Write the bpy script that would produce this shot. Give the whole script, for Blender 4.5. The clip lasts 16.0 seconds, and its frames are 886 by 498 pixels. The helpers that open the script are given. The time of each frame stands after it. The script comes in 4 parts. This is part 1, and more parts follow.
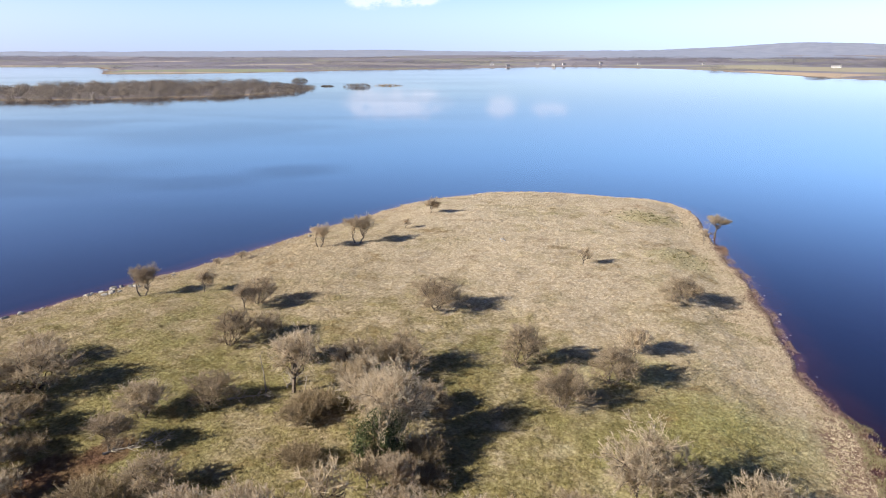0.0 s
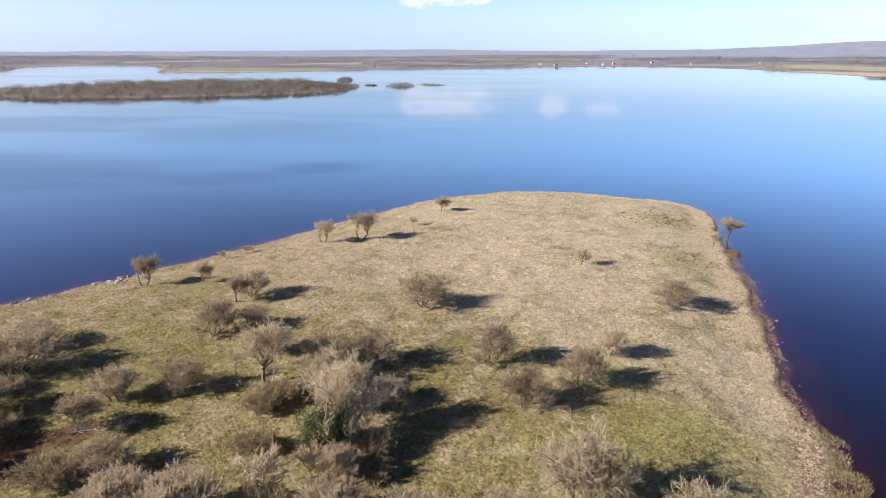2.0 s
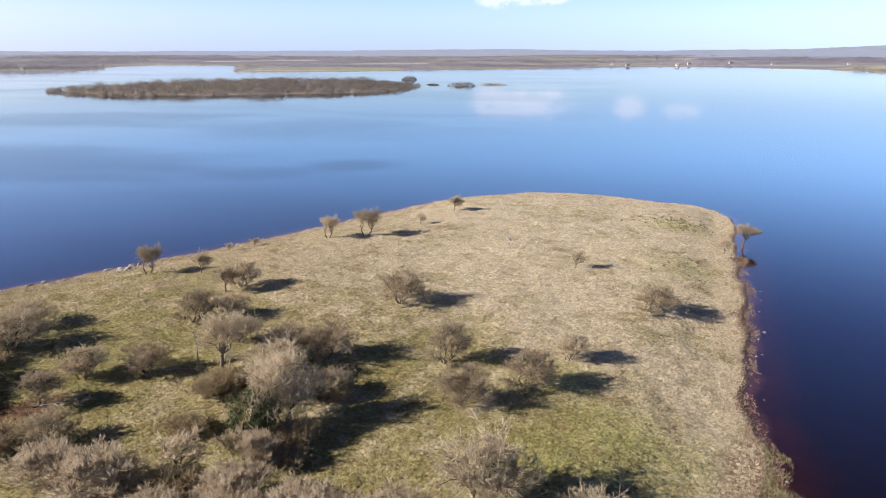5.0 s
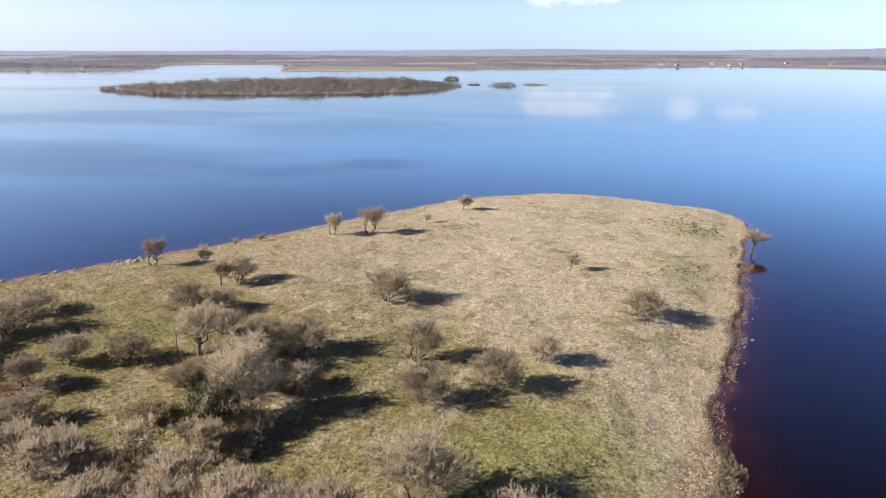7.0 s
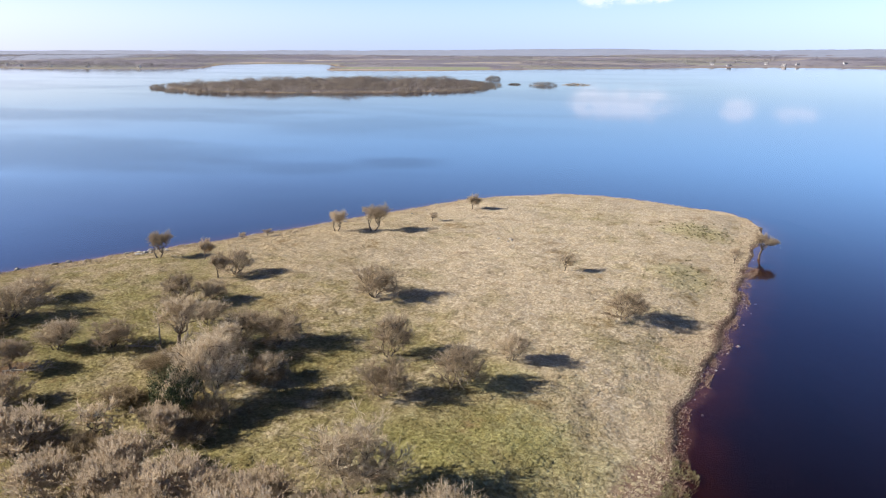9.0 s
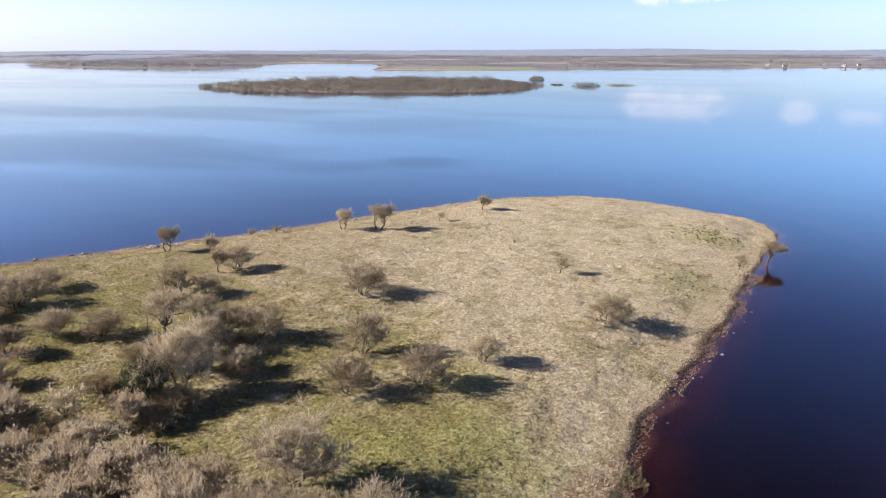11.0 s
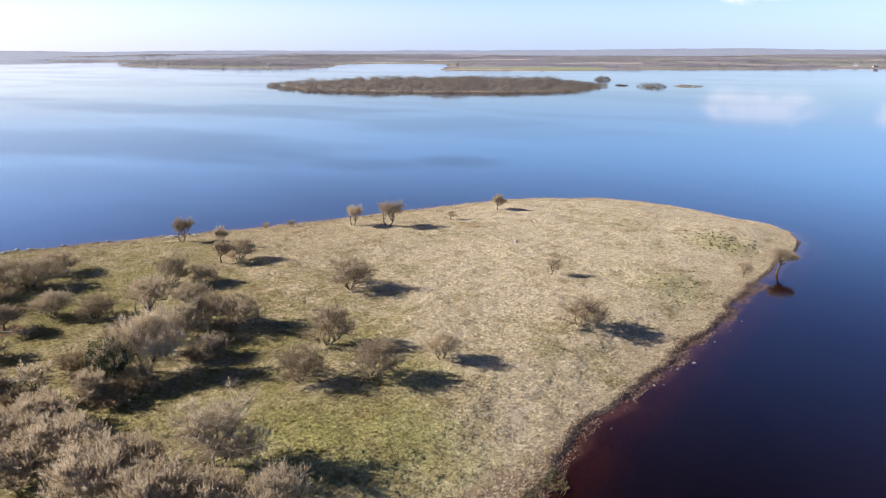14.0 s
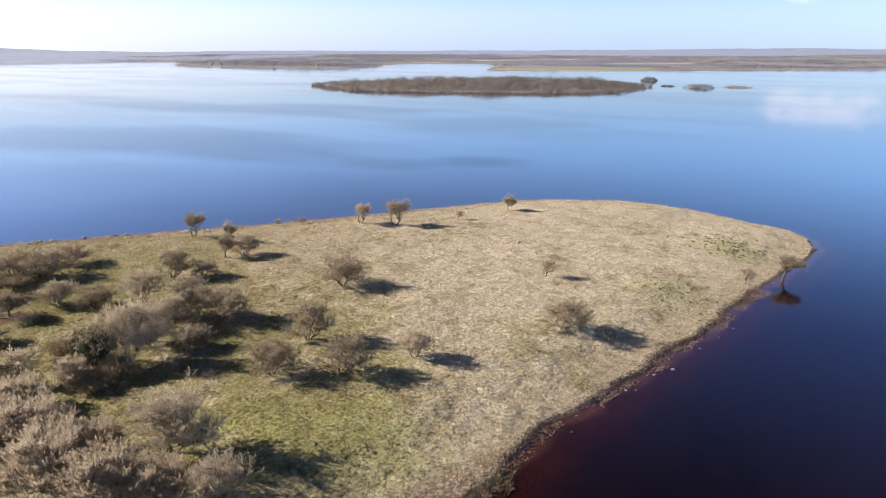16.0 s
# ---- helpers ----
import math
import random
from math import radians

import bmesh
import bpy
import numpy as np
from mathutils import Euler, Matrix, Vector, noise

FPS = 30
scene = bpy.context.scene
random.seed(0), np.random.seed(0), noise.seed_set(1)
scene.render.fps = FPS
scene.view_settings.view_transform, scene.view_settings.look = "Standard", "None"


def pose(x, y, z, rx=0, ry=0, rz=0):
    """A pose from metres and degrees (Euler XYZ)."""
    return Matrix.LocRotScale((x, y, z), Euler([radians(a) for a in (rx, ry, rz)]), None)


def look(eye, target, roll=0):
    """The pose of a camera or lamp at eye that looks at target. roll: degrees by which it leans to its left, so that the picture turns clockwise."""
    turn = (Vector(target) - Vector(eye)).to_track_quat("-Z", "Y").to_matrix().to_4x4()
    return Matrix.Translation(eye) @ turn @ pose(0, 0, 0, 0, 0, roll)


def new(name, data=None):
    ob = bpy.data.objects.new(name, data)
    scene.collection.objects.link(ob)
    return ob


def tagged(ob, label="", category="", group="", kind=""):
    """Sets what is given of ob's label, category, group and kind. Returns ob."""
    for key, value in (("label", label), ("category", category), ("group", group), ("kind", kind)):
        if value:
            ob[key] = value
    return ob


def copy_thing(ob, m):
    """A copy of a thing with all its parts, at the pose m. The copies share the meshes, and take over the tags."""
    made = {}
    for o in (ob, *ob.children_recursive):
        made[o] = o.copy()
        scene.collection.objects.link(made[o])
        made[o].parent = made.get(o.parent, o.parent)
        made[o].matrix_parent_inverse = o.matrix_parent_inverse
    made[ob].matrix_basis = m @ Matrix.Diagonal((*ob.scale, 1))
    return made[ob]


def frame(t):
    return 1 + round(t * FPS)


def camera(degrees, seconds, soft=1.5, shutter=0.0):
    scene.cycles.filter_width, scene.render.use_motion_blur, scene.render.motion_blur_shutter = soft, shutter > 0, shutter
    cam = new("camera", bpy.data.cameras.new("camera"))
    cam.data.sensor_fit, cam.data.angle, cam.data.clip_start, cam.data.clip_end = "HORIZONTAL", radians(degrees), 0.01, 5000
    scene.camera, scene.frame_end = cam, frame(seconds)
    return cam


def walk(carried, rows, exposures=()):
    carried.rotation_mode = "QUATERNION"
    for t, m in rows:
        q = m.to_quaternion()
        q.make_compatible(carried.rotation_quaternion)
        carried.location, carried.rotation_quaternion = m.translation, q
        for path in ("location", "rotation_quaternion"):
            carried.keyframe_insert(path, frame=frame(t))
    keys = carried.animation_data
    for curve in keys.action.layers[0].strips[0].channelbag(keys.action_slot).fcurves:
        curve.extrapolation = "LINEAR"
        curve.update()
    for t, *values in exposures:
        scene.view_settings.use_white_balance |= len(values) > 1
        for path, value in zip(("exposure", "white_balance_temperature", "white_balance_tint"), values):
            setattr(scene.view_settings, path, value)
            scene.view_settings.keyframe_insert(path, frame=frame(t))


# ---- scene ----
cam = camera(67.1, 16.0, soft=1.0)
METRES, EYE, TILT, LEAN, TURN = 75.0, 40.7, -16.7, 0.0, 0.0
ROWS = [
    (0.0, 0.0, 0.0, 0.0, 0.0, 0.0, -0.0),
    (0.5, 0.0314, -0.0015, -0.0012, 1.02, -0.02, -0.29),
    (1.0, 0.0633, -0.0026, -0.002, 2.07, -0.05, -0.6),
    (1.5, 0.0949, -0.0029, -0.0026, 3.08, -0.05, -0.89),
    (2.0, 0.1266, -0.0026, -0.0031, 4.09, -0.08, -1.17),
    (2.5, 0.1582, -0.0014, -0.0036, 5.1, -0.11, -1.47),
    (3.0, 0.1896, 0.0002, -0.0038, 6.09, -0.12, -1.79),
    (3.5, 0.2213, 0.002, -0.0033, 7.11, -0.18, -2.04),
    (4.0, 0.2524, 0.0043, -0.0025, 8.08, -0.22, -2.32),
    (6.5, 0.4068, 0.0223, 0.0049, 12.94, -0.49, -3.78),
    (7.0, 0.4378, 0.0277, 0.0062, 13.93, -0.56, -4.07),
    (7.5, 0.4684, 0.0337, 0.007, 14.89, -0.64, -4.34),
    (8.0, 0.499, 0.0405, 0.0083, 15.89, -0.72, -4.63),
    (8.5, 0.5293, 0.0474, 0.0102, 16.87, -0.81, -4.92),
    (9.0, 0.5596, 0.0546, 0.0126, 17.84, -0.9, -5.19),
    (11.5, 0.7091, 0.099, 0.0285, 22.92, -1.43, -6.56),
    (12.0, 0.7386, 0.1092, 0.0314, 23.94, -1.55, -6.82),
    (12.5, 0.766, 0.1191, 0.0339, 24.87, -1.66, -7.06),
    (13.0, 0.7951, 0.1306, 0.0366, 25.9, -1.79, -7.32),
    (13.5, 0.8235, 0.1424, 0.0396, 26.88, -1.92, -7.58),
    (14.0, 0.8517, 0.1548, 0.0431, 27.89, -2.05, -7.83),
    (14.5, 0.8797, 0.1678, 0.0471, 28.94, -2.2, -8.09),
    (15.0, 0.9073, 0.1809, 0.0513, 29.95, -2.34, -8.35),
    (15.5, 0.9352, 0.1943, 0.0557, 30.94, -2.48, -8.59),
    (16.0, 0.9628, 0.2084, 0.0599, 32.01, -2.64, -8.85),
]
walk(cam, [(t, pose(0, 0, EYE, TILT, LEAN, TURN) @ pose(METRES * x, METRES * y, METRES * z, 90 + pitch, roll, yaw)) for t, x, y, z, yaw, pitch, roll in ROWS])

# ---- sky, sun, exposure ----
SUN_ELEV, SHADOW_AZ = 26.0, 20.0            # low winter sun; the way in which shadows fall, from +x towards +y
scene.view_settings.exposure = 1.15


def link(nt, a, b):
    nt.links.new(a, b)


def node(nt, kind, **inputs):
    n = nt.nodes.new(kind)
    for key, value in inputs.items():
        n.inputs[key].default_value = value
    return n


def maths(nt, op, a, b=None, c=None, clamp=False):
    n = nt.nodes.new("ShaderNodeMath")
    n.operation, n.use_clamp = op, clamp
    for i, v in enumerate((a, b, c)):
        if v is None:
            continue
        if isinstance(v, (int, float)):
            n.inputs[i].default_value = v
        else:
            link(nt, v, n.inputs[i])
    return n.outputs[0]


def mix(nt, fac, a, b, blend="MIX"):
    n = nt.nodes.new("ShaderNodeMix")
    n.data_type, n.blend_type = "RGBA", blend
    for sock, v in ((n.inputs[0], fac), (n.inputs[6], a), (n.inputs[7], b)):
        if isinstance(v, (int, float)):
            sock.default_value = v
        elif isinstance(v, tuple):
            sock.default_value = (*v, 1)
        else:
            link(nt, v, sock)
    return n.outputs[2]


def ramp(nt, fac, lo, hi):
    n = nt.nodes.new("ShaderNodeMapRange")
    n.interpolation_type = "SMOOTHSTEP"
    link(nt, fac, n.inputs[0])
    n.inputs[1].default_value, n.inputs[2].default_value = lo, hi
    return n.outputs[0]


def noise_tex(nt, where, scale, detail=3.0, rough=0.55, stretch=None):
    if stretch:
        m = nt.nodes.new("ShaderNodeMapping")
        m.inputs["Scale"].default_value = stretch
        link(nt, where, m.inputs[0])
        where = m.outputs[0]
    n = node(nt, "ShaderNodeTexNoise", Scale=scale, Detail=detail, Roughness=rough)
    link(nt, where, n.inputs["Vector"])
    return n.outputs["Fac"]


def build_world():
    world = bpy.data.worlds.new("sky")
    scene.world = world
    world.use_nodes = True
    nt = world.node_tree
    nt.nodes.clear()
    sky = nt.nodes.new("ShaderNodeTexSky")
    sky.sky_type, sky.sun_disc = "NISHITA", False
    sky.sun_elevation, sky.sun_rotation = radians(SUN_ELEV), radians(270 - SHADOW_AZ)
    sky.altitude, sky.air_density, sky.dust_density, sky.ozone_density = 60, 1.0, 0.0, 3.0
    way = nt.nodes.new("ShaderNodeTexCoord").outputs["Generated"]
    xyz = nt.nodes.new("ShaderNodeSeparateXYZ")
    link(nt, way, xyz.inputs[0])
    az = maths(nt, "MULTIPLY", maths(nt, "ARCTAN2", xyz.outputs[0], xyz.outputs[1]), 57.3)
    el = maths(nt, "MULTIPLY", maths(nt, "ARCSINE", xyz.outputs[2]), 57.3)
    ragged = noise_tex(nt, way, 30, 7, 0.68, stretch=(1, 1, 2.0))
    total = None
    # fair-weather clouds: azimuth, elevation, half width, half height, strength
    for a, e, w, h, s in ((-3.8, 4.2, 4.9, 1.6, 0.9), (-6.0, 4.1, 2.2, 1.8, 1.0), (-1.8, 4.2, 1.9, 1.7, 1.0), (4.9, 4.5, 1.7, 1.2, 0.7), (9.0, 4.8, 2.0, 0.9, 0.5)):
        u = maths(nt, "POWER", maths(nt, "DIVIDE", maths(nt, "SUBTRACT", az, a), w), 2.0)
        over = maths(nt, "SUBTRACT", el, e)
        v = maths(nt, "POWER", maths(nt, "DIVIDE", maths(nt, "MINIMUM", maths(nt, "MULTIPLY", over, 1.5), over), h), 2.0)
        lobe = maths(nt, "MULTIPLY", maths(nt, "SUBTRACT", 1.15, maths(nt, "ADD", u, v), clamp=True), s)
        total = lobe if total is None else maths(nt, "MAXIMUM", total, lobe)
    cloud = ramp(nt, maths(nt, "MULTIPLY", total, maths(nt, "SUBTRACT", maths(nt, "MULTIPLY", ragged, 4.0), 1.35, clamp=True)), 0.03, 0.6)
    # sky tint by elevation: pale blue at the skyline, deep blue higher up
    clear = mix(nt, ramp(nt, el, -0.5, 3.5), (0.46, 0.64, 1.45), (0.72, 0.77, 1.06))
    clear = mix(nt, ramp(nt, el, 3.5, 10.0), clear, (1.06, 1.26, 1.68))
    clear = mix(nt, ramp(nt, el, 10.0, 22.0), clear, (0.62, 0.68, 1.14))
    # sky overhead dimmed to about a tenth, to deepen shadows and near water
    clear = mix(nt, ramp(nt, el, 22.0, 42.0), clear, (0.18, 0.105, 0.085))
    # whiter, brighter air towards the sun
    sunward = ramp(nt, maths(nt, "ABSOLUTE", maths(nt, "ADD", az, 110.0)), 100.0, 35.0)
    clear = mix(nt, maths(nt, "MULTIPLY", sunward, ramp(nt, el, 15.0, 5.0)), clear, mix(nt, 1.0, clear, (1.22, 0.99, 0.87), "MULTIPLY"))
    # western sky dimmed above five degrees, to darken its reflection in the lake
    west = ramp(nt, maths(nt, "ABSOLUTE", maths(nt, "ADD", az, 110.0)), 118.0, 62.0)
    clear = mix(nt, maths(nt, "MULTIPLY", west, ramp(nt, el, 5.0, 12.0)), clear, mix(nt, 1.0, clear, (0.85, 0.77, 0.77), "MULTIPLY"))
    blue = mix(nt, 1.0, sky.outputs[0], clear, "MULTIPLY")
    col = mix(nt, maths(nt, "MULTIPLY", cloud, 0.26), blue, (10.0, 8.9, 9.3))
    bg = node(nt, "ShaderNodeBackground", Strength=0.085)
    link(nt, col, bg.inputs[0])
    out = nt.nodes.new("ShaderNodeOutputWorld")
    link(nt, bg.outputs[0], out.inputs[0])


build_world()
sun = new("sun", bpy.data.lights.new("sun", "SUN"))
sun.data.energy, sun.data.angle, sun.data.color = 5.0, radians(0.5), (1.0, 0.93, 0.82)
_e, _a = radians(SUN_ELEV), radians(SHADOW_AZ)
sun.matrix_world = look((-150, -60, 120), (-150 + math.cos(_a) * math.cos(_e), -60 + math.sin(_a) * math.cos(_e), 120 - math.sin(_e)))


# ---- materials ----
def material(name):
    m = bpy.data.materials.new(name)
    m.use_nodes = True
    nt = m.node_tree
    b = nt.nodes["Principled BSDF"]
    return m, nt, b


def position(nt):
    return nt.nodes.new("ShaderNodeNewGeometry").outputs["Position"]


def bump(nt, b, height, strength, distance):
    n = node(nt, "ShaderNodeBump", Strength=strength, Distance=distance)
    link(nt, height, n.inputs["Height"])
    link(nt, n.outputs[0], b.inputs["Normal"])


def sward(nt):
    """Winter grassland: bleached straw, olive green, brown dead patches, by place."""
    p = position(nt)
    xyz = nt.nodes.new("ShaderNodeSeparateXYZ")
    link(nt, p, xyz.inputs[0])
    cells = node(nt, "ShaderNodeTexVoronoi", Scale=1.9)
    cells.feature = "F1"
    wob = nt.nodes.new("ShaderNodeVectorMath")
    wob.operation = "ADD"
    link(nt, p, wob.inputs[0])
    nz = node(nt, "ShaderNodeTexNoise", Scale=1.3, Detail=2.0)
    link(nt, p, nz.inputs["Vector"])
    link(nt, nz.outputs["Color"], wob.inputs[1])
    link(nt, wob.outputs[0], cells.inputs["Vector"])
    gap = ramp(nt, cells.outputs["Distance"], 0.30, 0.62)
    broad = noise_tex(nt, p, 0.035, 4, 0.6)
    mid = noise_tex(nt, p, 0.22, 4, 0.65)
    fine = ramp(nt, noise_tex(nt, p, 2.2, 5, 0.8), 0.30, 0.70)
    # greener in the sheltered, grazed part among the thorns; bleached on the open point
    shelter = maths(nt, "MULTIPLY", ramp(nt, xyz.outputs[1], 118, 66), ramp(nt, maths(nt, "ADD", maths(nt, "ADD", xyz.outputs[0], maths(nt, "MULTIPLY", xyz.outputs[1], 0.42)), maths(nt, "MULTIPLY", mid, 16.0)), 80, 52))
    green = ramp(nt, maths(nt, "ADD", maths(nt, "MULTIPLY", mid, 0.7), maths(nt, "ADD", maths(nt, "MULTIPLY", broad, 0.6), maths(nt, "MULTIPLY", shelter, 0.22))), 0.60, 0.98)
    worn = maths(nt, "MULTIPLY", shelter, ramp(nt, mid, 0.30, 0.62))
    straw = mix(nt, fine, (0.39, 0.318, 0.222), (0.65, 0.555, 0.415))
    straw = mix(nt, ramp(nt, xyz.outputs[0], 12.0, -42.0), straw, mix(nt, fine, (0.315, 0.25, 0.16), (0.51, 0.42, 0.285)))
    straw = mix(nt, maths(nt, "MULTIPLY", worn, 0.8), straw, mix(nt, fine, (0.18, 0.12, 0.058), (0.375, 0.275, 0.145)))
    olive = mix(nt, fine, (0.15, 0.132, 0.052), (0.37, 0.33, 0.152))
    col = mix(nt, green, straw, olive)
    dead = ramp(nt, noise_tex(nt, p, 0.11, 5, 0.7), 0.56, 0.72)
    col = mix(nt, maths(nt, "MULTIPLY", dead, 0.65), col, (0.25, 0.16, 0.085))
    # flattened and standing swathes, a few metres across
    swathe = ramp(nt, noise_tex(nt, p, 0.4, 4, 0.6, stretch=(0.6, 1.3, 1)), 0.48, 0.66)
    col = mix(nt, maths(nt, "MULTIPLY", swathe, 0.5), col, mix(nt, 1.0, col, (0.70, 0.66, 0.60), "MULTIPLY"))
    # a wet green hollow by the shore, and another on the point
    for cx, cy, rad in ((47.3, 125.0, 8.0), (50.0, 157.5, 8.5), (22.0, 56.0, 11.0), (24.0, 76.0, 7.0), (34.0, 61.0, 9.0), (28.0, 66.0, 8.0)):
        d = nt.nodes.new("ShaderNodeVectorMath")
        d.operation = "DISTANCE"
        flat = nt.nodes.new("ShaderNodeCombineXYZ")
        link(nt, xyz.outputs[0], flat.inputs[0])
        link(nt, xyz.outputs[1], flat.inputs[1])
        link(nt, flat.outputs[0], d.inputs[0])
        d.inputs[1].default_value = (cx, cy, 0)
        wet = ramp(nt, maths(nt, "ADD", maths(nt, "DIVIDE", d.outputs["Value"], rad), maths(nt, "MULTIPLY", maths(nt, "SUBTRACT", mid, 0.5), 2.2)), 1.0, 0.45)
        col = mix(nt, maths(nt, "MULTIPLY", wet, 0.30), col, mix(nt, fine, (0.18, 0.19, 0.045), (0.40, 0.40, 0.12)))
    # a poached peaty track between the thorns
    for cx, cy, rad in ((-36.0, 55.5, 4.0), (-33.5, 58.5, 3.0), (-38.5, 52.0, 4.0)):
        d = nt.nodes.new("ShaderNodeVectorMath")
        d.operation = "DISTANCE"
        flat = nt.nodes.new("ShaderNodeCombineXYZ")
        link(nt, xyz.outputs[0], flat.inputs[0])
        link(nt, xyz.outputs[1], flat.inputs[1])
        link(nt, flat.outputs[0], d.inputs[0])
        d.inputs[1].default_value = (cx, cy, 0)
        mud = ramp(nt, maths(nt, "ADD", maths(nt, "DIVIDE", d.outputs["Value"], rad), maths(nt, "MULTIPLY", maths(nt, "SUBTRACT", mid, 0.5), 2.0)), 1.0, 0.6)
        col = mix(nt, maths(nt, "MULTIPLY", mud, 0.8), col, (0.15, 0.085, 0.055))
    # darker tone where the tussock-sized cells meet
    col = mix(nt, maths(nt, "MULTIPLY", gap, 0.42), col, mix(nt, 1.0, col, (0.52, 0.46, 0.36), "MULTIPLY"))
    return col, fine, xyz, p


# open fields across the lake: middle, half length, half depth, turn, haze-tinted colour
FAR_FIELDS = [(-450, 1285, 150, 62, 12, (0.255, 0.275, 0.165)), (-440, 1196, 170, 15, 10, (0.42, 0.33, 0.27)), (-890, 1965, 165, 30, 34, (0.52, 0.44, 0.35)), (-1040, 1640, 55, 18, 10, (0.48, 0.40, 0.33)),
              (-400, 1620, 95, 26, 14, (0.40, 0.36, 0.28)), (-250, 1500, 70, 20, 14, (0.33, 0.31, 0.22)), (560, 1130, 120, 70, -60, (0.46, 0.35, 0.25)), (760, 1330, 260, 120, -55, (0.36, 0.325, 0.225)), (620, 1620, 210, 40, -8, (0.31, 0.30, 0.215)), (240, 1650, 160, 22, 8, (0.34, 0.30, 0.25))]


def in_far_field(x, y):
    hit = np.zeros(x.shape, bool)
    for cx, cy, half_long, half_deep, turn, _ in FAR_FIELDS:
        c, q = math.cos(radians(turn)), math.sin(radians(turn))
        hit |= (np.abs((x - cx) * c + (y - cy) * q) < half_long) & (np.abs((y - cy) * c - (x - cx) * q) < half_deep)
    return hit


def make_ground():
    m, nt, b = material("winter_grassland")
    col, fine, xyz, p = sward(nt)
    normal = nt.nodes.new("ShaderNodeNewGeometry").outputs["True Normal"]
    nz = nt.nodes.new("ShaderNodeSeparateXYZ")
    link(nt, normal, nz.inputs[0])
    peat = mix(nt, noise_tex(nt, p, 2.2, 4, 0.7), (0.075, 0.045, 0.032), (0.30, 0.205, 0.15))
    steep = ramp(nt, nz.outputs[2], 0.86, 0.66)
    col = mix(nt, steep, col, peat)
    bare = maths(nt, "MULTIPLY", ramp(nt, xyz.outputs[0], 38, 42), ramp(nt, maths(nt, "ADD", xyz.outputs[2], maths(nt, "MULTIPLY", noise_tex(nt, p, 0.9, 5, 0.75), 0.8)), 0.80, 0.56))
    col = mix(nt, bare, col, peat)
    stones = ramp(nt, noise_tex(nt, p, 3.5, 3, 0.7), 0.60, 0.68)
    beach = mix(nt, stones, peat, (0.36, 0.31, 0.26))
    col = mix(nt, ramp(nt, xyz.outputs[2], 0.30, 0.14), col, beach)
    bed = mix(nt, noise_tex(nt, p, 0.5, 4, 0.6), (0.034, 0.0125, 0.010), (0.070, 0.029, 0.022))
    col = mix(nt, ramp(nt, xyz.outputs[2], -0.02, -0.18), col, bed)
    # deep bed painted blue-black, standing in for light lost in the water
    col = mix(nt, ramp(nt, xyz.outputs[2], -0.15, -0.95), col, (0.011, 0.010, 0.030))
    # farmland across the lake: fields, rough pasture and woods, with mauve haze painted in
    far = ramp(nt, xyz.outputs[1], 380, 420)
    vor = node(nt, "ShaderNodeTexVoronoi", Scale=0.0055)
    mp = nt.nodes.new("ShaderNodeMapping")
    mp.inputs["Scale"].default_value = (0.7, 1.3, 1.0)
    link(nt, p, mp.inputs[0])
    link(nt, mp.outputs[0], vor.inputs["Vector"])
    sep = nt.nodes.new("ShaderNodeSeparateColor")
    link(nt, vor.outputs["Color"], sep.inputs[0])
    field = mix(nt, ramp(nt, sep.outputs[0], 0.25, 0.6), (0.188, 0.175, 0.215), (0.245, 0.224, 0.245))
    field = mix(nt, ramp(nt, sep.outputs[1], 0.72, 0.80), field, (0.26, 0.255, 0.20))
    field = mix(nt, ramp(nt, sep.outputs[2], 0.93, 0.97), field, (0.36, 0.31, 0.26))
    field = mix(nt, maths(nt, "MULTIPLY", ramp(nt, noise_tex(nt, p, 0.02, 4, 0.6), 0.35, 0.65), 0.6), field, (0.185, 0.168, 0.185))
    for cx, cy, half_long, half_deep, turn, paint in FAR_FIELDS:
        c, q = math.cos(radians(turn)), math.sin(radians(turn))
        dx, dy = maths(nt, "SUBTRACT", xyz.outputs[0], cx), maths(nt, "SUBTRACT", xyz.outputs[1], cy)
        u = maths(nt, "ADD", maths(nt, "MULTIPLY", dx, c / half_long), maths(nt, "MULTIPLY", dy, q / half_long))
        v = maths(nt, "ADD", maths(nt, "MULTIPLY", dx, -q / half_deep), maths(nt, "MULTIPLY", dy, c / half_deep))
        inside = ramp(nt, maths(nt, "MAXIMUM", maths(nt, "ABSOLUTE", u), maths(nt, "ABSOLUTE", v)), 1.06, 0.94)
        field = mix(nt, maths(nt, "MULTIPLY", inside, 0.9), field, mix(nt, noise_tex(nt, p, 0.03, 4, 0.6), tuple(k * 0.8 for k in paint), tuple(k * 1.15 for k in paint)))
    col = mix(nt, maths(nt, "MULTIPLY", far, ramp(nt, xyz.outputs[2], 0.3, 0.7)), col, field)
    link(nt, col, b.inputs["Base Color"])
    b.inputs["Roughness"].default_value = 0.95
    b.inputs["Specular IOR Level"].default_value = 0.1
    bump(nt, b, maths(nt, "ADD", fine, noise_tex(nt, p, 5, 3, 0.7)), 0.6, 0.15)
    return m


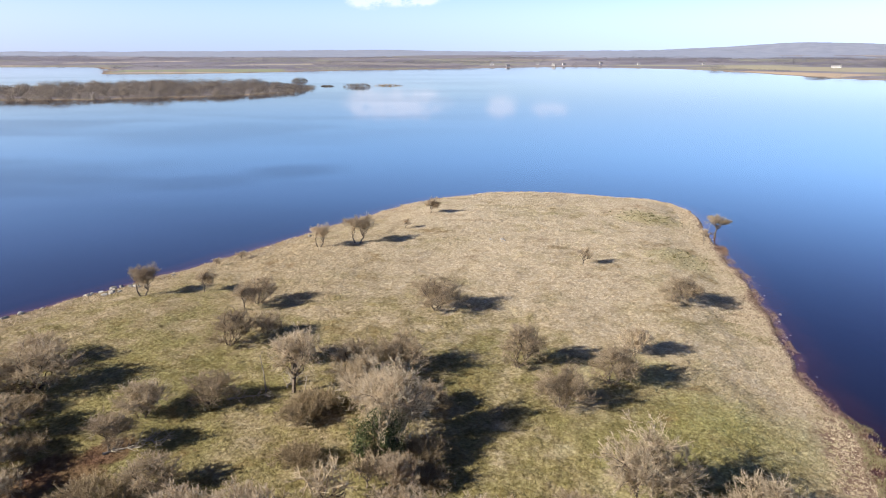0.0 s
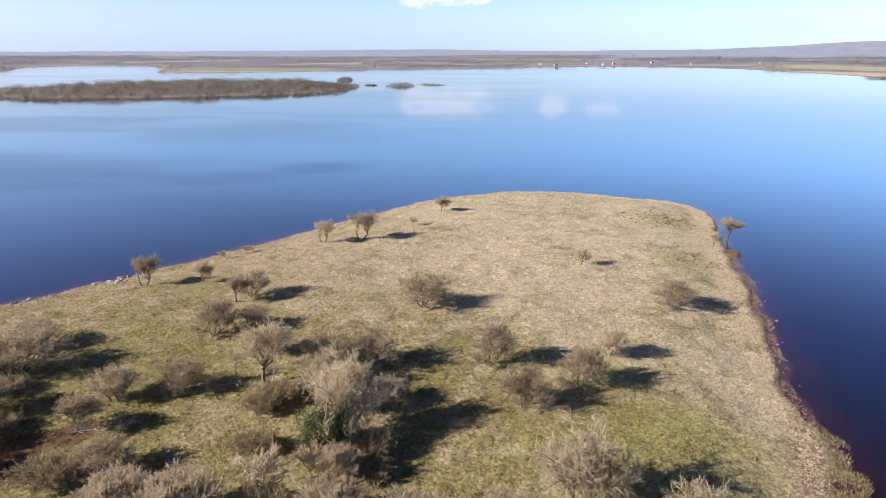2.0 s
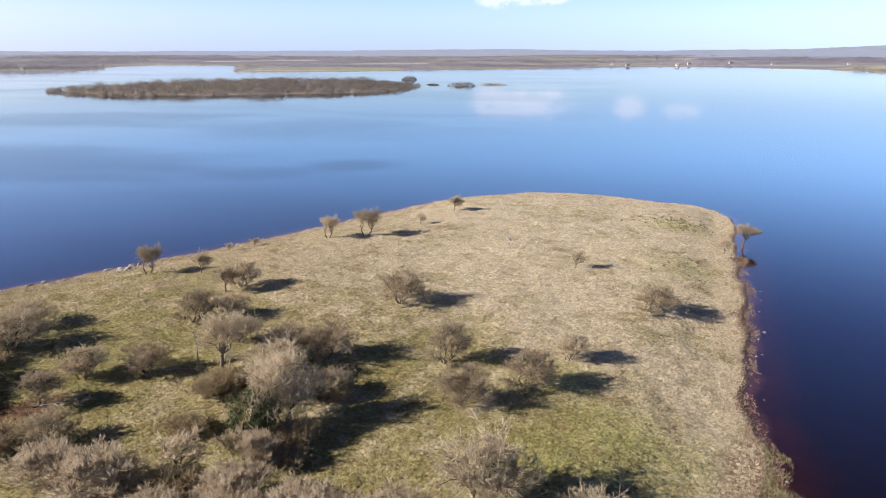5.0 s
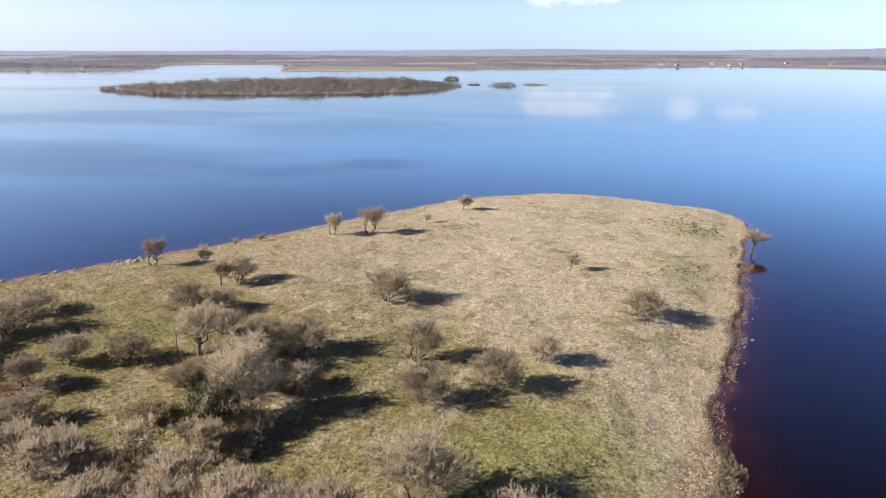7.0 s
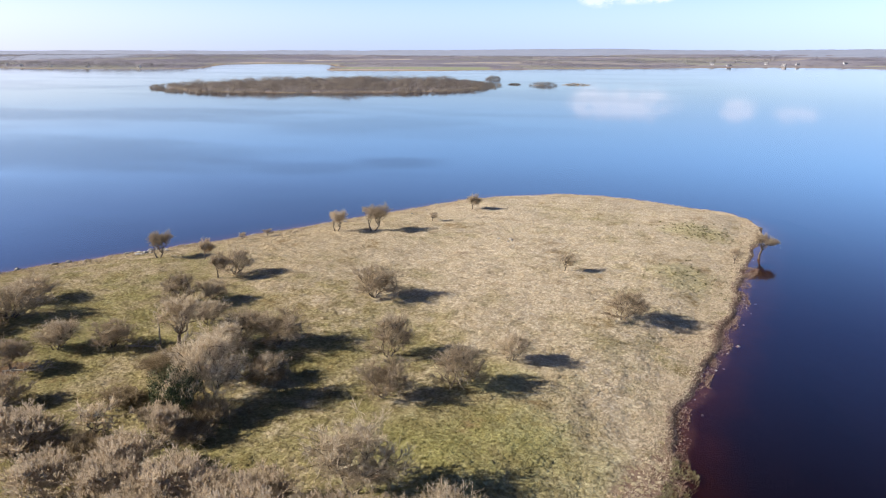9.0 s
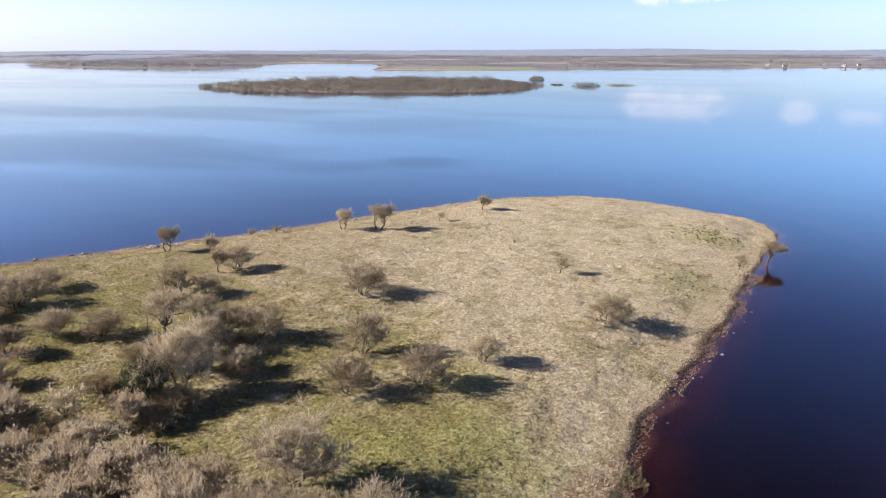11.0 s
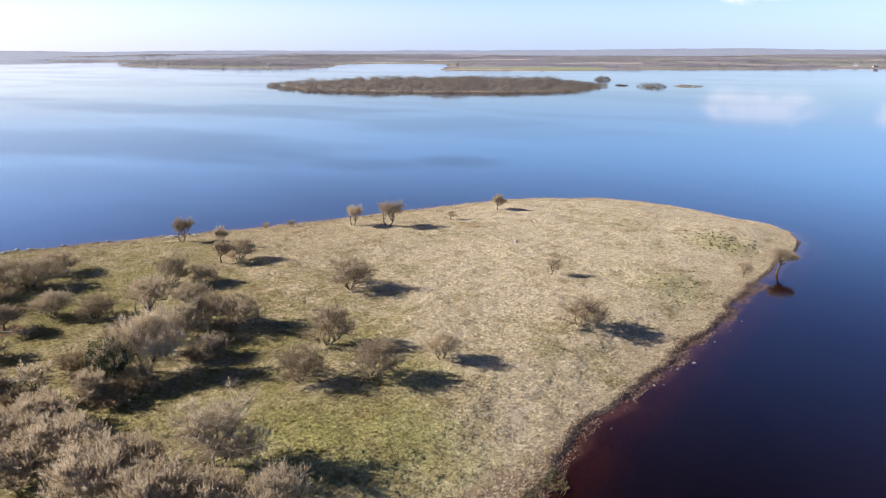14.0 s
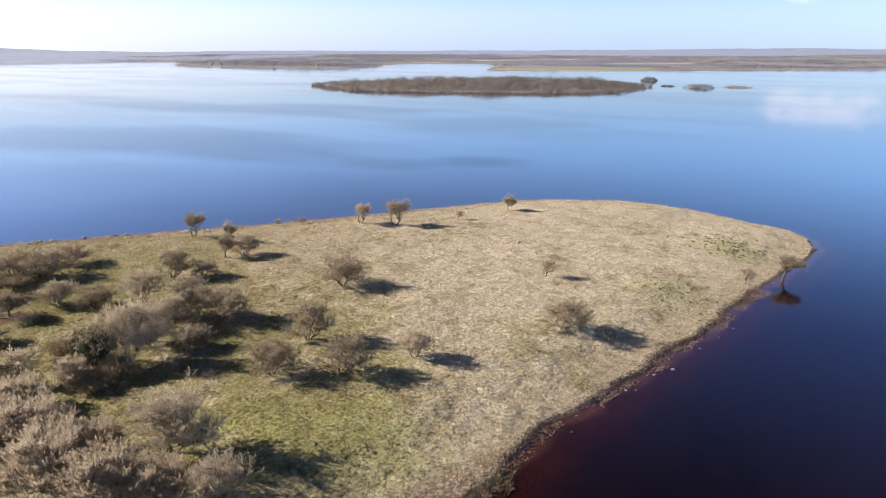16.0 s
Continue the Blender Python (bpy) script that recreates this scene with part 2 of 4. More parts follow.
def make_grass():
    m, nt, b = material("grass_tussocks")
    col, fine, xyz, p = sward(nt)
    rnd = nt.nodes.new("ShaderNodeNewGeometry").outputs["Random Per Island"]
    bright = nt.nodes.new("ShaderNodeHueSaturation")
    link(nt, col, bright.inputs["Color"])
    link(nt, maths(nt, "ADD", maths(nt, "MULTIPLY", rnd, 0.32), 0.89), bright.inputs["Value"])
    link(nt, bright.outputs[0], b.inputs["Base Color"])
    b.inputs["Roughness"].default_value = 0.85
    b.inputs["Specular IOR Level"].default_value = 0.15
    through_light = nt.nodes.new("ShaderNodeBsdfTranslucent")
    link(nt, bright.outputs[0], through_light.inputs[0])
    both = nt.nodes.new("ShaderNodeMixShader")
    both.inputs[0].default_value = 0.4
    link(nt, b.outputs[0], both.inputs[1])
    link(nt, through_light.outputs[0], both.inputs[2])
    link(nt, both.outputs[0], nt.nodes["Material Output"].inputs[0])
    return m


def speckled(name, dark, light, scale, rough=0.9, island=0.0, per_object=0.0, bumps=0.0, sheer=0.0):
    """A two-tone natural surface with grain, and a change of tone from piece to piece."""
    m, nt, b = material(name)
    p = position(nt)
    f = noise_tex(nt, p, scale, 5, 0.65)
    if island:
        rnd = nt.nodes.new("ShaderNodeNewGeometry").outputs["Random Per Island"]
        f = maths(nt, "ADD", maths(nt, "MULTIPLY", f, 1 - island), maths(nt, "MULTIPLY", rnd, island))
    if per_object:
        rnd = nt.nodes.new("ShaderNodeObjectInfo").outputs["Random"]
        f = maths(nt, "ADD", f, maths(nt, "MULTIPLY", maths(nt, "SUBTRACT", rnd, 0.5), per_object))
    col = mix(nt, ramp(nt, f, 0.25, 0.8), dark, light)
    link(nt, col, b.inputs["Base Color"])
    b.inputs["Roughness"].default_value = rough
    b.inputs["Specular IOR Level"].default_value = 0.2
    if bumps:
        bump(nt, b, noise_tex(nt, p, scale * 2, 4, 0.7), 0.6, bumps)
    if sheer:
        # light passes on through fine sprays
        t = nt.nodes.new("ShaderNodeBsdfTranslucent")
        link(nt, col, t.inputs[0])
        ms = nt.nodes.new("ShaderNodeMixShader")
        ms.inputs[0].default_value = sheer
        link(nt, b.outputs[0], ms.inputs[1])
        link(nt, t.outputs[0], ms.inputs[2])
        link(nt, ms.outputs[0], nt.nodes["Material Output"].inputs[0])
    return m


# gusts ruffling the lake: middle, half length, half depth, turn, strength
GUSTS = [(-340, 332, 175, 36, 11, 0.9), (-243, 385, 80, 28, 4, 0.8), (-225, 195, 120, 52, 16, 1.0), (-78, 210, 22, 12, 25, 0.6), (-53, 229, 17, 13, 10, 0.8), (-113, 342, 50, 48, -6, 0.6), (-536, 606, 60, 28, 40, 0.6), (-560, 330, 130, 30, 20, 0.7), (-170, 130, 60, 40, 20, 0.5)]


def make_water():
    m, nt, b = material("peaty_lake_water")
    nt.nodes.remove(b)
    p = position(nt)
    # wind lanes: ruffled and slick stretches of the surface
    lanes = noise_tex(nt, p, 0.008, 5, 0.55, stretch=(0.45, 1.4, 1))
    px = nt.nodes.new("ShaderNodeSeparateXYZ")
    link(nt, p, px.inputs[0])
    ruffle = maths(nt, "MULTIPLY", maths(nt, "MULTIPLY", ramp(nt, lanes, 0.46, 0.58), 0.35), ramp(nt, maths(nt, "SUBTRACT", px.outputs[0], maths(nt, "MULTIPLY", px.outputs[1], 0.15)), 40.0, -140.0))
    wisps = maths(nt, "MULTIPLY", maths(nt, "SUBTRACT", noise_tex(nt, p, 0.018, 5, 0.6, stretch=(0.5, 1.2, 1)), 0.5), 2.2)
    for cx, cy, half_long, half_deep, turn, force in GUSTS:
        c, q = math.cos(radians(turn)), math.sin(radians(turn))
        dx, dy = maths(nt, "SUBTRACT", px.outputs[0], cx), maths(nt, "SUBTRACT", px.outputs[1], cy)
        u = maths(nt, "ADD", maths(nt, "MULTIPLY", dx, c / half_long), maths(nt, "MULTIPLY", dy, q / half_long))
        v = maths(nt, "ADD", maths(nt, "MULTIPLY", dx, -q / half_deep), maths(nt, "MULTIPLY", dy, c / half_deep))
        reach = maths(nt, "ADD", maths(nt, "SQRT", maths(nt, "ADD", maths(nt, "MULTIPLY", u, u), maths(nt, "MULTIPLY", v, v))), wisps)
        ruffle = maths(nt, "MAXIMUM", ruffle, maths(nt, "MULTIPLY", ramp(nt, reach, 1.5, 0.4), force))
    gloss = nt.nodes.new("ShaderNodeBsdfGlossy")
    gloss.inputs["Color"].default_value = (0.97, 0.97, 0.97, 1)
    link(nt, maths(nt, "ADD", maths(nt, "MULTIPLY", ruffle, 0.08), 0.045), gloss.inputs["Roughness"])
    clear = nt.nodes.new("ShaderNodeBsdfTransparent")
    clear.inputs["Color"].default_value = (0.68, 0.50, 0.45, 1)
    facing = node(nt, "ShaderNodeLayerWeight", Blend=0.5).outputs["Facing"]
    fres = maths(nt, "ADD", maths(nt, "MULTIPLY", maths(nt, "POWER", facing, 4.6), 0.972), 0.028)
    ms = nt.nodes.new("ShaderNodeMixShader")
    link(nt, maths(nt, "MULTIPLY", fres, maths(nt, "SUBTRACT", 1.0, maths(nt, "MULTIPLY", ruffle, 0.22))), ms.inputs[0])
    link(nt, clear.outputs[0], ms.inputs[1])
    link(nt, gloss.outputs[0], ms.inputs[2])
    link(nt, ms.outputs[0], nt.nodes["Material Output"].inputs[0])
    return m


GROUND, GRASS, WATER = make_ground(), make_grass(), make_water()
LITTER = speckled("peaty_reed_litter", (0.12, 0.075, 0.055), (0.34, 0.245, 0.185), 1.0, island=0.6)
RUSH = speckled("dark_soft_rush", (0.07, 0.06, 0.03), (0.20, 0.18, 0.08), 1.0, island=0.5)
SEDGE = speckled("olive_shore_sedge", (0.13, 0.115, 0.05), (0.33, 0.29, 0.16), 1.0, island=0.5)
FRINGE = speckled("bleached_rushes", (0.40, 0.32, 0.23), (0.57, 0.475, 0.35), 1.0, island=0.5)
BARK = speckled("grey_thorn_bark", (0.06, 0.046, 0.034), (0.22, 0.175, 0.13), 4.0, per_object=0.3, bumps=0.02)
TWIG = speckled("bare_thorn_twigs", (0.28, 0.215, 0.145), (0.63, 0.52, 0.37), 1.2, island=0.45, per_object=0.35, sheer=0.45)
PALE_TWIG = speckled("pale_lichened_twigs", (0.35, 0.28, 0.195), (0.69, 0.58, 0.425), 1.2, island=0.5, per_object=0.2, sheer=0.45)
SCRUB_TWIG = speckled("pinkish_scrub_twigs", (0.35, 0.28, 0.20), (0.60, 0.49, 0.365), 1.2, island=0.5, per_object=0.2, sheer=0.55)
BRAMBLE = speckled("bramble_stems", (0.22, 0.165, 0.10), (0.46, 0.365, 0.235), 1.5, island=0.5, per_object=0.2, sheer=0.3)
IVY = speckled("dark_ivy_leaves", (0.018, 0.026, 0.010), (0.10, 0.115, 0.04), 2.0, rough=0.5, island=0.6)
STONE = speckled("lichened_limestone", (0.14, 0.13, 0.12), (0.46, 0.43, 0.385), 2.5, per_object=0.3, bumps=0.05)
DEADWOOD = speckled("bleached_dead_wood", (0.18, 0.15, 0.115), (0.40, 0.35, 0.28), 4.0, per_object=0.2)
WILLOW = speckled("bare_island_willows", (0.165, 0.138, 0.13), (0.40, 0.345, 0.29), 0.13, island=0.06, sheer=0.5)
# woods and conifers greyed and blued: distance haze painted into their base colour
WOODS = speckled("haze_tinted_bare_woods", (0.185, 0.178, 0.222), (0.33, 0.31, 0.355), 0.05, island=0.2, sheer=0.4)
CONIFER = speckled("haze_tinted_conifers", (0.13, 0.13, 0.145), (0.20, 0.20, 0.19), 0.1, island=0.4)
RENDER = speckled("white_house_render", (0.40, 0.385, 0.38), (0.54, 0.525, 0.51), 0.4, per_object=0.2)
# slates lightened with distance haze painted in
SLATE = speckled("grey_roof_slates", (0.15, 0.15, 0.16), (0.27, 0.255, 0.26), 0.8, rough=0.6)
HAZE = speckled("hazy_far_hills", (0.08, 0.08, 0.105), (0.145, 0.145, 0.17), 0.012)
# a bluish glow on the hills stands in for haze in the air
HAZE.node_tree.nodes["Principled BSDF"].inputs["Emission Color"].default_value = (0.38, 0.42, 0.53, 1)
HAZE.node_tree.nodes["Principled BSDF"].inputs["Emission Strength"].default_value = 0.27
PANE, _nt, _b = material("window_glass")
_b.inputs["Base Color"].default_value, _b.inputs["Roughness"].default_value = (0.02, 0.025, 0.03, 1), 0.08
REED = speckled("tan_reed_bed", (0.30, 0.20, 0.11), (0.52, 0.38, 0.23), 0.08, island=0.5)


# ---- plan of the land and the lake ----
def spline(points, per=6):
    """A closed smooth line through the points."""
    p, out = np.array(points, float), []
    for i in range(len(p)):
        a, b, c, d = p[i - 1], p[i], p[(i + 1) % len(p)], p[(i + 2) % len(p)]
        for t in np.linspace(0, 1, per, endpoint=False):
            out.append(0.5 * (2 * b + (c - a) * t + (2 * a - 5 * b + 4 * c - d) * t * t + (3 * b - a - 3 * c + d) * t ** 3))
    return np.array(out)


POINT = spline([(-5600, -5600), (-5600, -1600), (-900, -900), (-210, -260), (-132, 10), (-102, 56), (-84, 80), (-69, 98), (-55, 116), (-38, 138), (-21, 162), (-8, 181),
                (5, 189), (17, 194), (31, 194), (46, 188), (59, 182.5), (64.3, 171), (62.5, 157), (59, 140), (56, 119), (50.5, 97), (47.6, 83), (45, 65), (41, 46), (36, 20), (34, -60), (140, -300), (900, -900), (5600, -1600), (5600, -5600)])
MAINLAND = spline([(5600, 5600), (-5600, 5600), (-5600, 300), (-3300, 650), (-2460, 1165), (-1900, 1420), (-1640, 1300), (-1485, 1128), (-1145, 1067), (-930, 1125), (-890, 1240), (-1060, 1525), (-820, 1585), (-690, 1400), (-575, 1160),
                   (-375, 1195), (-200, 1340), (20, 1458), (280, 1600), (480, 1420), (528, 1240), (540, 1060), (600, 900), (820, 600), (1500, -100), (5600, -600)], 5)
ISLAND = spline([(-489, 603), (-440, 560), (-394, 537), (-309, 547), (-215, 578), (-168, 606), (-139, 648), (-136, 710), (-166, 790), (-250, 815), (-370, 800), (-465, 690)], 4)
ISLETS = [spline([(x + 0.5 * w * math.cos(a), y + 0.5 * d * math.sin(a)) for a in np.linspace(0, 6.283, 8, endpoint=False)], 3)
          for x, y, w, d in ((-186, 892, 22, 16), (-130, 772, 16, 8), (-95, 760, 34, 18), (-63, 786, 36, 12), (535, 985, 42, 18), (-430, 1128, 60, 12))]


def distance(x, y, line):
    """Signed distance to a closed line: below nought inside."""
    best, inside = np.full(x.shape, 1e18), np.zeros(x.shape, bool)
    for (ax, ay), (bx, by) in zip(line, np.roll(line, -1, 0)):
        dx, dy = bx - ax, by - ay
        t = np.clip(((x - ax) * dx + (y - ay) * dy) / (dx * dx + dy * dy + 1e-12), 0, 1)
        best = np.minimum(best, (x - ax - t * dx) ** 2 + (y - ay - t * dy) ** 2)
        if ay != by:
            inside ^= ((ay > y) != (by > y)) & (x < dx * (y - ay) / (by - ay) + ax)
    return np.where(inside, -1, 1) * np.sqrt(best)


def hashed(i, j, seed):
    v = np.sin(i * 127.1 + j * 311.7 + seed * 74.7) * 43758.5453
    return v - np.floor(v)


def value_noise(x, y, size, seed=0):
    x, y = x / size, y / size
    i, j = np.floor(x), np.floor(y)
    u, v = x - i, y - j
    u, v = u * u * (3 - 2 * u), v * v * (3 - 2 * v)
    return (hashed(i, j, seed) * (1 - u) + hashed(i + 1, j, seed) * u) * (1 - v) + (hashed(i, j + 1, seed) * (1 - u) + hashed(i + 1, j + 1, seed) * u) * v


def step(v, lo, hi):
    t = np.clip((v - lo) / (hi - lo), 0, 1)
    return t * t * (3 - 2 * t)


def shore_distance(x, y):
    ragged = (value_noise(x, y, 7.0, 3) - 0.5) * 1.5 + (value_noise(x, y, 2.4, 4) - 0.5) * 1.1
    return distance(x, y, POINT) + ragged * (np.abs(x) < 400)


def height(x, y):
    """The lie of the land, metres over the lake."""
    x, y = np.atleast_1d(np.asarray(x, float)), np.atleast_1d(np.asarray(y, float))
    d = shore_distance(x, y)
    east = step(x, 20, 45)
    bank = (0.12 + 0.20 * step(y, 58, 76)) * step(-d, 0.0, 0.9) + 1.30 * step(-d, 0.5, 16)
    slope = 0.25 * step(-d, 0.0, 1.5) + 1.55 * step(-d, 0.5, 17)
    land = np.where(d < 0, bank * east + slope * (1 - east), 0)
    lumps = (value_noise(x, y, 9, 5) - 0.5) * 0.45 + (value_noise(x, y, 2.6, 6) - 0.5) * 0.16 + (value_noise(x, y, 0.95, 7) - 0.5) * 0.19
    land = land + lumps * step(-d, 0.8, 6)
    bed = -0.05 - 0.9 * step(d, 0, 9) - 3.5 * step(d, 7, 24) - 3 * step(d, 20, 200)
    z = np.where(d < 0, land, bed)
    far = y > 250
    if far.any():
        xf, yf = x[far], y[far]
        m = distance(xf, yf, MAINLAND) + (value_noise(xf, yf, 60, 8) - 0.5) * 30
        e = distance(xf, yf, ISLAND) + (value_noise(xf, yf, 20, 9) - 0.5) * 12 + 14
        for line in ISLETS:
            e = np.minimum(e, distance(xf, yf, line) + 2)
        away = np.hypot(xf, yf)
        top = 1.6 * step(-m, 0, 60) + 7 * step(-m, 50, 900) + 3 * step(away, 1700, 4500) + (value_noise(xf, yf, 420, 11) - 0.5) * 7 * step(-m, 50, 600)
        zm = np.where(m < 0, top, -0.05 - 4 * step(m, 0, 50))
        ze = np.where(e < 0, 0.6 * step(-e, 0, 6), -0.05 - 5 * step(e, 0, 30))
        z[far] = np.maximum(np.maximum(zm, ze), z[far])
    return z


def ground_at(x, y):
    return float(height(x, y)[0])


def mesh_object(name, verts, faces, mat, smooth=False, parent=None, label=""):
    me = bpy.data.meshes.new(name)
    me.from_pydata(np.asarray(verts).tolist() if isinstance(verts, np.ndarray) else verts, [], faces.tolist() if isinstance(faces, np.ndarray) else faces)
    me.materials.append(mat)
    if smooth:
        me.shade_smooth()
    ob = new(name, me)
    if parent:
        ob.parent = parent
    if label:
        ob["label"] = label
    return ob


def stretch_axis(lo, fine_lo, fine_hi, hi, fine, mid_lo, mid_hi, mid):
    """Grid lines: close together in the fine stretch, wider in the middle one, and wider still towards the ends."""
    out, v = [], fine_lo
    while v < fine_hi:
        out.append(v)
        v += fine
    s = fine
    while v < hi:
        out.append(v)
        s = min(s * 1.18, mid if mid_lo < v < mid_hi else 140)
        v += s
    out.append(hi)
    v, s, left = fine_lo, fine, []
    while v > lo:
        s = min(s * 1.18, mid if mid_lo < v < mid_hi else 140)
        v -= s
        left.append(max(v, lo))
    return np.array(left[::-1] + out)


def build_ground():
    gx = stretch_axis(-4950, -92, 66, 4950, 0.5, -2600, 900, 28)
    gy = stretch_axis(-4950, 38, 198, 4950, 0.5, 400, 2000, 17)
    X, Y = np.meshgrid(gx, gy)
    Z = height(X.ravel(), Y.ravel())
    nx, ny = len(gx), len(gy)
    i = (np.arange(ny - 1)[:, None] * nx + np.arange(nx - 1)).ravel()
    faces = np.stack([i, i + 1, i + nx + 1, i + nx], 1)
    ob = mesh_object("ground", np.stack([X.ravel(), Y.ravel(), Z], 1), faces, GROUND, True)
    tagged(ob, "tussocky winter grassland sloping to a peaty lake shore", "ground", kind="structure")


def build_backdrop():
    """The hazy ridge on the skyline, some five kilometres away; its haze is colour and glow."""
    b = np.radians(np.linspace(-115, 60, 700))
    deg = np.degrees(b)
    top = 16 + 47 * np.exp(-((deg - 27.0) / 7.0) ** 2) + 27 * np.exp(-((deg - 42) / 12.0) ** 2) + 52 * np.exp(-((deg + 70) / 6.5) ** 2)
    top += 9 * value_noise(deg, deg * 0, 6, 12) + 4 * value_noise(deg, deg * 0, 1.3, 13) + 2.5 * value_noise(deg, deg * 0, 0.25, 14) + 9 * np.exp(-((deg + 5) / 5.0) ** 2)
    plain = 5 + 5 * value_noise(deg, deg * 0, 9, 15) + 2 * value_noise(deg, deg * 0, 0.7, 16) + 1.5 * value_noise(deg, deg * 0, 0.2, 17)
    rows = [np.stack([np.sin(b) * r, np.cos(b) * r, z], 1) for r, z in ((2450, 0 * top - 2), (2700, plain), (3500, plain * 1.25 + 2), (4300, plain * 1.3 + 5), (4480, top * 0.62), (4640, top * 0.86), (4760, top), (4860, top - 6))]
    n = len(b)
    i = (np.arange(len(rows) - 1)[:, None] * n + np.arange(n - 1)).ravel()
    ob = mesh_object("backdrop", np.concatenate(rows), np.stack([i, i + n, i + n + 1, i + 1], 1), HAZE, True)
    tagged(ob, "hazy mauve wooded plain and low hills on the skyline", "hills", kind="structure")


def build_water():
    n = 4950
    ob = mesh_object("water", [(-n, -n, 0), (n, -n, 0), (n, n, 0), (-n, n, 0)], [(0, 1, 2, 3)], WATER)
    tagged(ob, "calm dark blue lake with peat-brown shallows", "water", kind="structure")


build_ground()
build_water()
build_backdrop()


# ---- grass ----
def scatter(rng, n, x0, x1, y0, y1):
    return rng.uniform(x0, x1, n), rng.uniform(y0, y1, n)


def blades(rng, x, y, z, each, tall, wide, lean):
    """Tufts of narrow leaning blades."""
    n = len(x)
    a = rng.uniform(0, 6.283, (n, each))
    r = rng.uniform(0.0, 0.16, (n, each)) * (tall / 0.35)[:, None]
    bx, by = x[:, None] + np.cos(a) * r, y[:, None] + np.sin(a) * r
    face = rng.uniform(0, 3.1416, (n, each))
    w = wide * rng.uniform(0.6, 1.3, (n, each))
    h = tall[:, None] * rng.uniform(0.6, 1.2, (n, each))
    tipx = bx + np.cos(a) * lean * h + 0.15 * h
    tipy = by + np.sin(a) * lean * h + 0.05 * h
    zz = np.repeat(z[:, None], each, 1) - 0.03
    v = np.stack([np.stack([bx - np.cos(face) * w, by - np.sin(face) * w, zz], -1), np.stack([bx + np.cos(face) * w, by + np.sin(face) * w, zz], -1), np.stack([tipx, tipy, zz + h], -1)], 2)
    v = v.reshape(-1, 3)
    return v, np.arange(len(v)).reshape(-1, 3)


def build_grass():
    rng = np.random.default_rng(5)
    x, y = scatter(rng, 210000, -92, 64, 38, 196)
    keep = rng.uniform(0, 1, len(x)) < np.clip(1.25 - (y - 38) / 150, 0.3, 1)
    x, y = x[keep], y[keep]
    d = shore_distance(x, y)
    keep = (d < -0.9) & (value_noise(x, y, 0.8, 21) + rng.uniform(-0.35, 0.35, len(x)) > 0.36)
    x, y = x[keep], y[keep]
    tall = 0.12 + 0.16 * value_noise(x, y, 0.9, 22) ** 2 + rng.uniform(0, 0.08, len(x))
    v, f = blades(rng, x, y, height(x, y), 4, tall * 0.75, 0.045, 1.0)
    ob = mesh_object("grass", v, f, GRASS)
    tagged(ob, "bleached and olive tussock grass covering the point", "grass", kind="stuff")
    # low domed tussocks
    x, y = scatter(rng, 70000, -92, 60, 38, 150)
    keep = (shore_distance(x, y) < -1.3) & (rng.uniform(0, 1, len(x)) < np.clip(1.3 - (y - 38) / 110, 0.2, 1) * (0.25 + 0.75 * value_noise(x, y, 6, 27)))
    x, y = x[keep], y[keep]
    size = rng.uniform(0.14, 0.38, len(x))
    a = np.arange(5) * 1.2566 + rng.uniform(0, 6.283, (len(x), 1))
    q = size[:, None] * rng.uniform(0.7, 1.3, (len(x), 5))
    z = height(x, y)
    ring = np.stack([x[:, None] + np.cos(a) * q, y[:, None] + np.sin(a) * q, np.repeat(z[:, None] - 0.03, 5, 1)], -1)
    crest = np.stack([x + rng.normal(0, 0.05, len(x)), y + rng.normal(0, 0.05, len(x)), z + size * rng.uniform(0.2, 0.42, len(x))], -1)[:, None]
    v = np.concatenate([ring, crest], 1).reshape(-1, 3)
    k = np.arange(5)
    f = (np.stack([k, (k + 1) % 5, k * 0 + 5], 1)[None] + (np.arange(len(x)) * 6)[:, None, None]).reshape(-1, 3)
    tagged(mesh_object("tussocks", v, f, GRASS, True), "small domed grass tussocks of straw and olive", "grass", kind="stuff")
    # dark rush tufts in the wet hollows
    x = np.concatenate([47.3 + rng.normal(0, 3.6, 50), 50.0 + rng.normal(0, 4.2, 110)])
    y = np.concatenate([125.0 + rng.normal(0, 4.5, 50), 157.5 + rng.normal(0, 4.0, 110)])
    keep = shore_distance(x, y) < -2
    x, y = x[keep], y[keep]
    v, f = blades(rng, x, y, height(x, y), 22, rng.uniform(0.2, 0.42, len(x)), 0.03, 0.7)
    tagged(mesh_object("rush_tufts", v, f, RUSH), "dark green-brown rush tufts in a wet hollow", "rushes", kind="stuff")
    # roots, dead reed and litter along the foot of the peat bank
    x, y = scatter(rng, 130000, 38, 66, 40, 138)
    d = shore_distance(x, y)
    keep = (d < 1.3) & (d > -1.3) & (value_noise(x, y, 2.0, 28) + rng.uniform(-0.35, 0.35, len(x)) > 0.40 + 0.16 * np.clip(d, 0, 2))
    x, y = x[keep], y[keep]
    v, f = blades(rng, x, y, np.maximum(height(x, y), -0.03), 4, rng.uniform(0.06, 0.26, len(x)), 0.05, 0.8)
    tagged(mesh_object("shore_litter", v, f, LITTER), "brown roots and dead reed litter along the peat bank", "litter", kind="stuff")
    # green sedge standing in the shallows of the nearest bay
    x, y = scatter(rng, 26000, 36, 50, 40, 68)
    d = shore_distance(x, y)
    keep = (d < 2.4) & (d > -0.9) & (value_noise(x, y, 1.6, 30) + rng.uniform(-0.3, 0.3, len(x)) > 0.40 + 0.14 * np.clip(d, 0, 3))
    x, y = x[keep], y[keep]
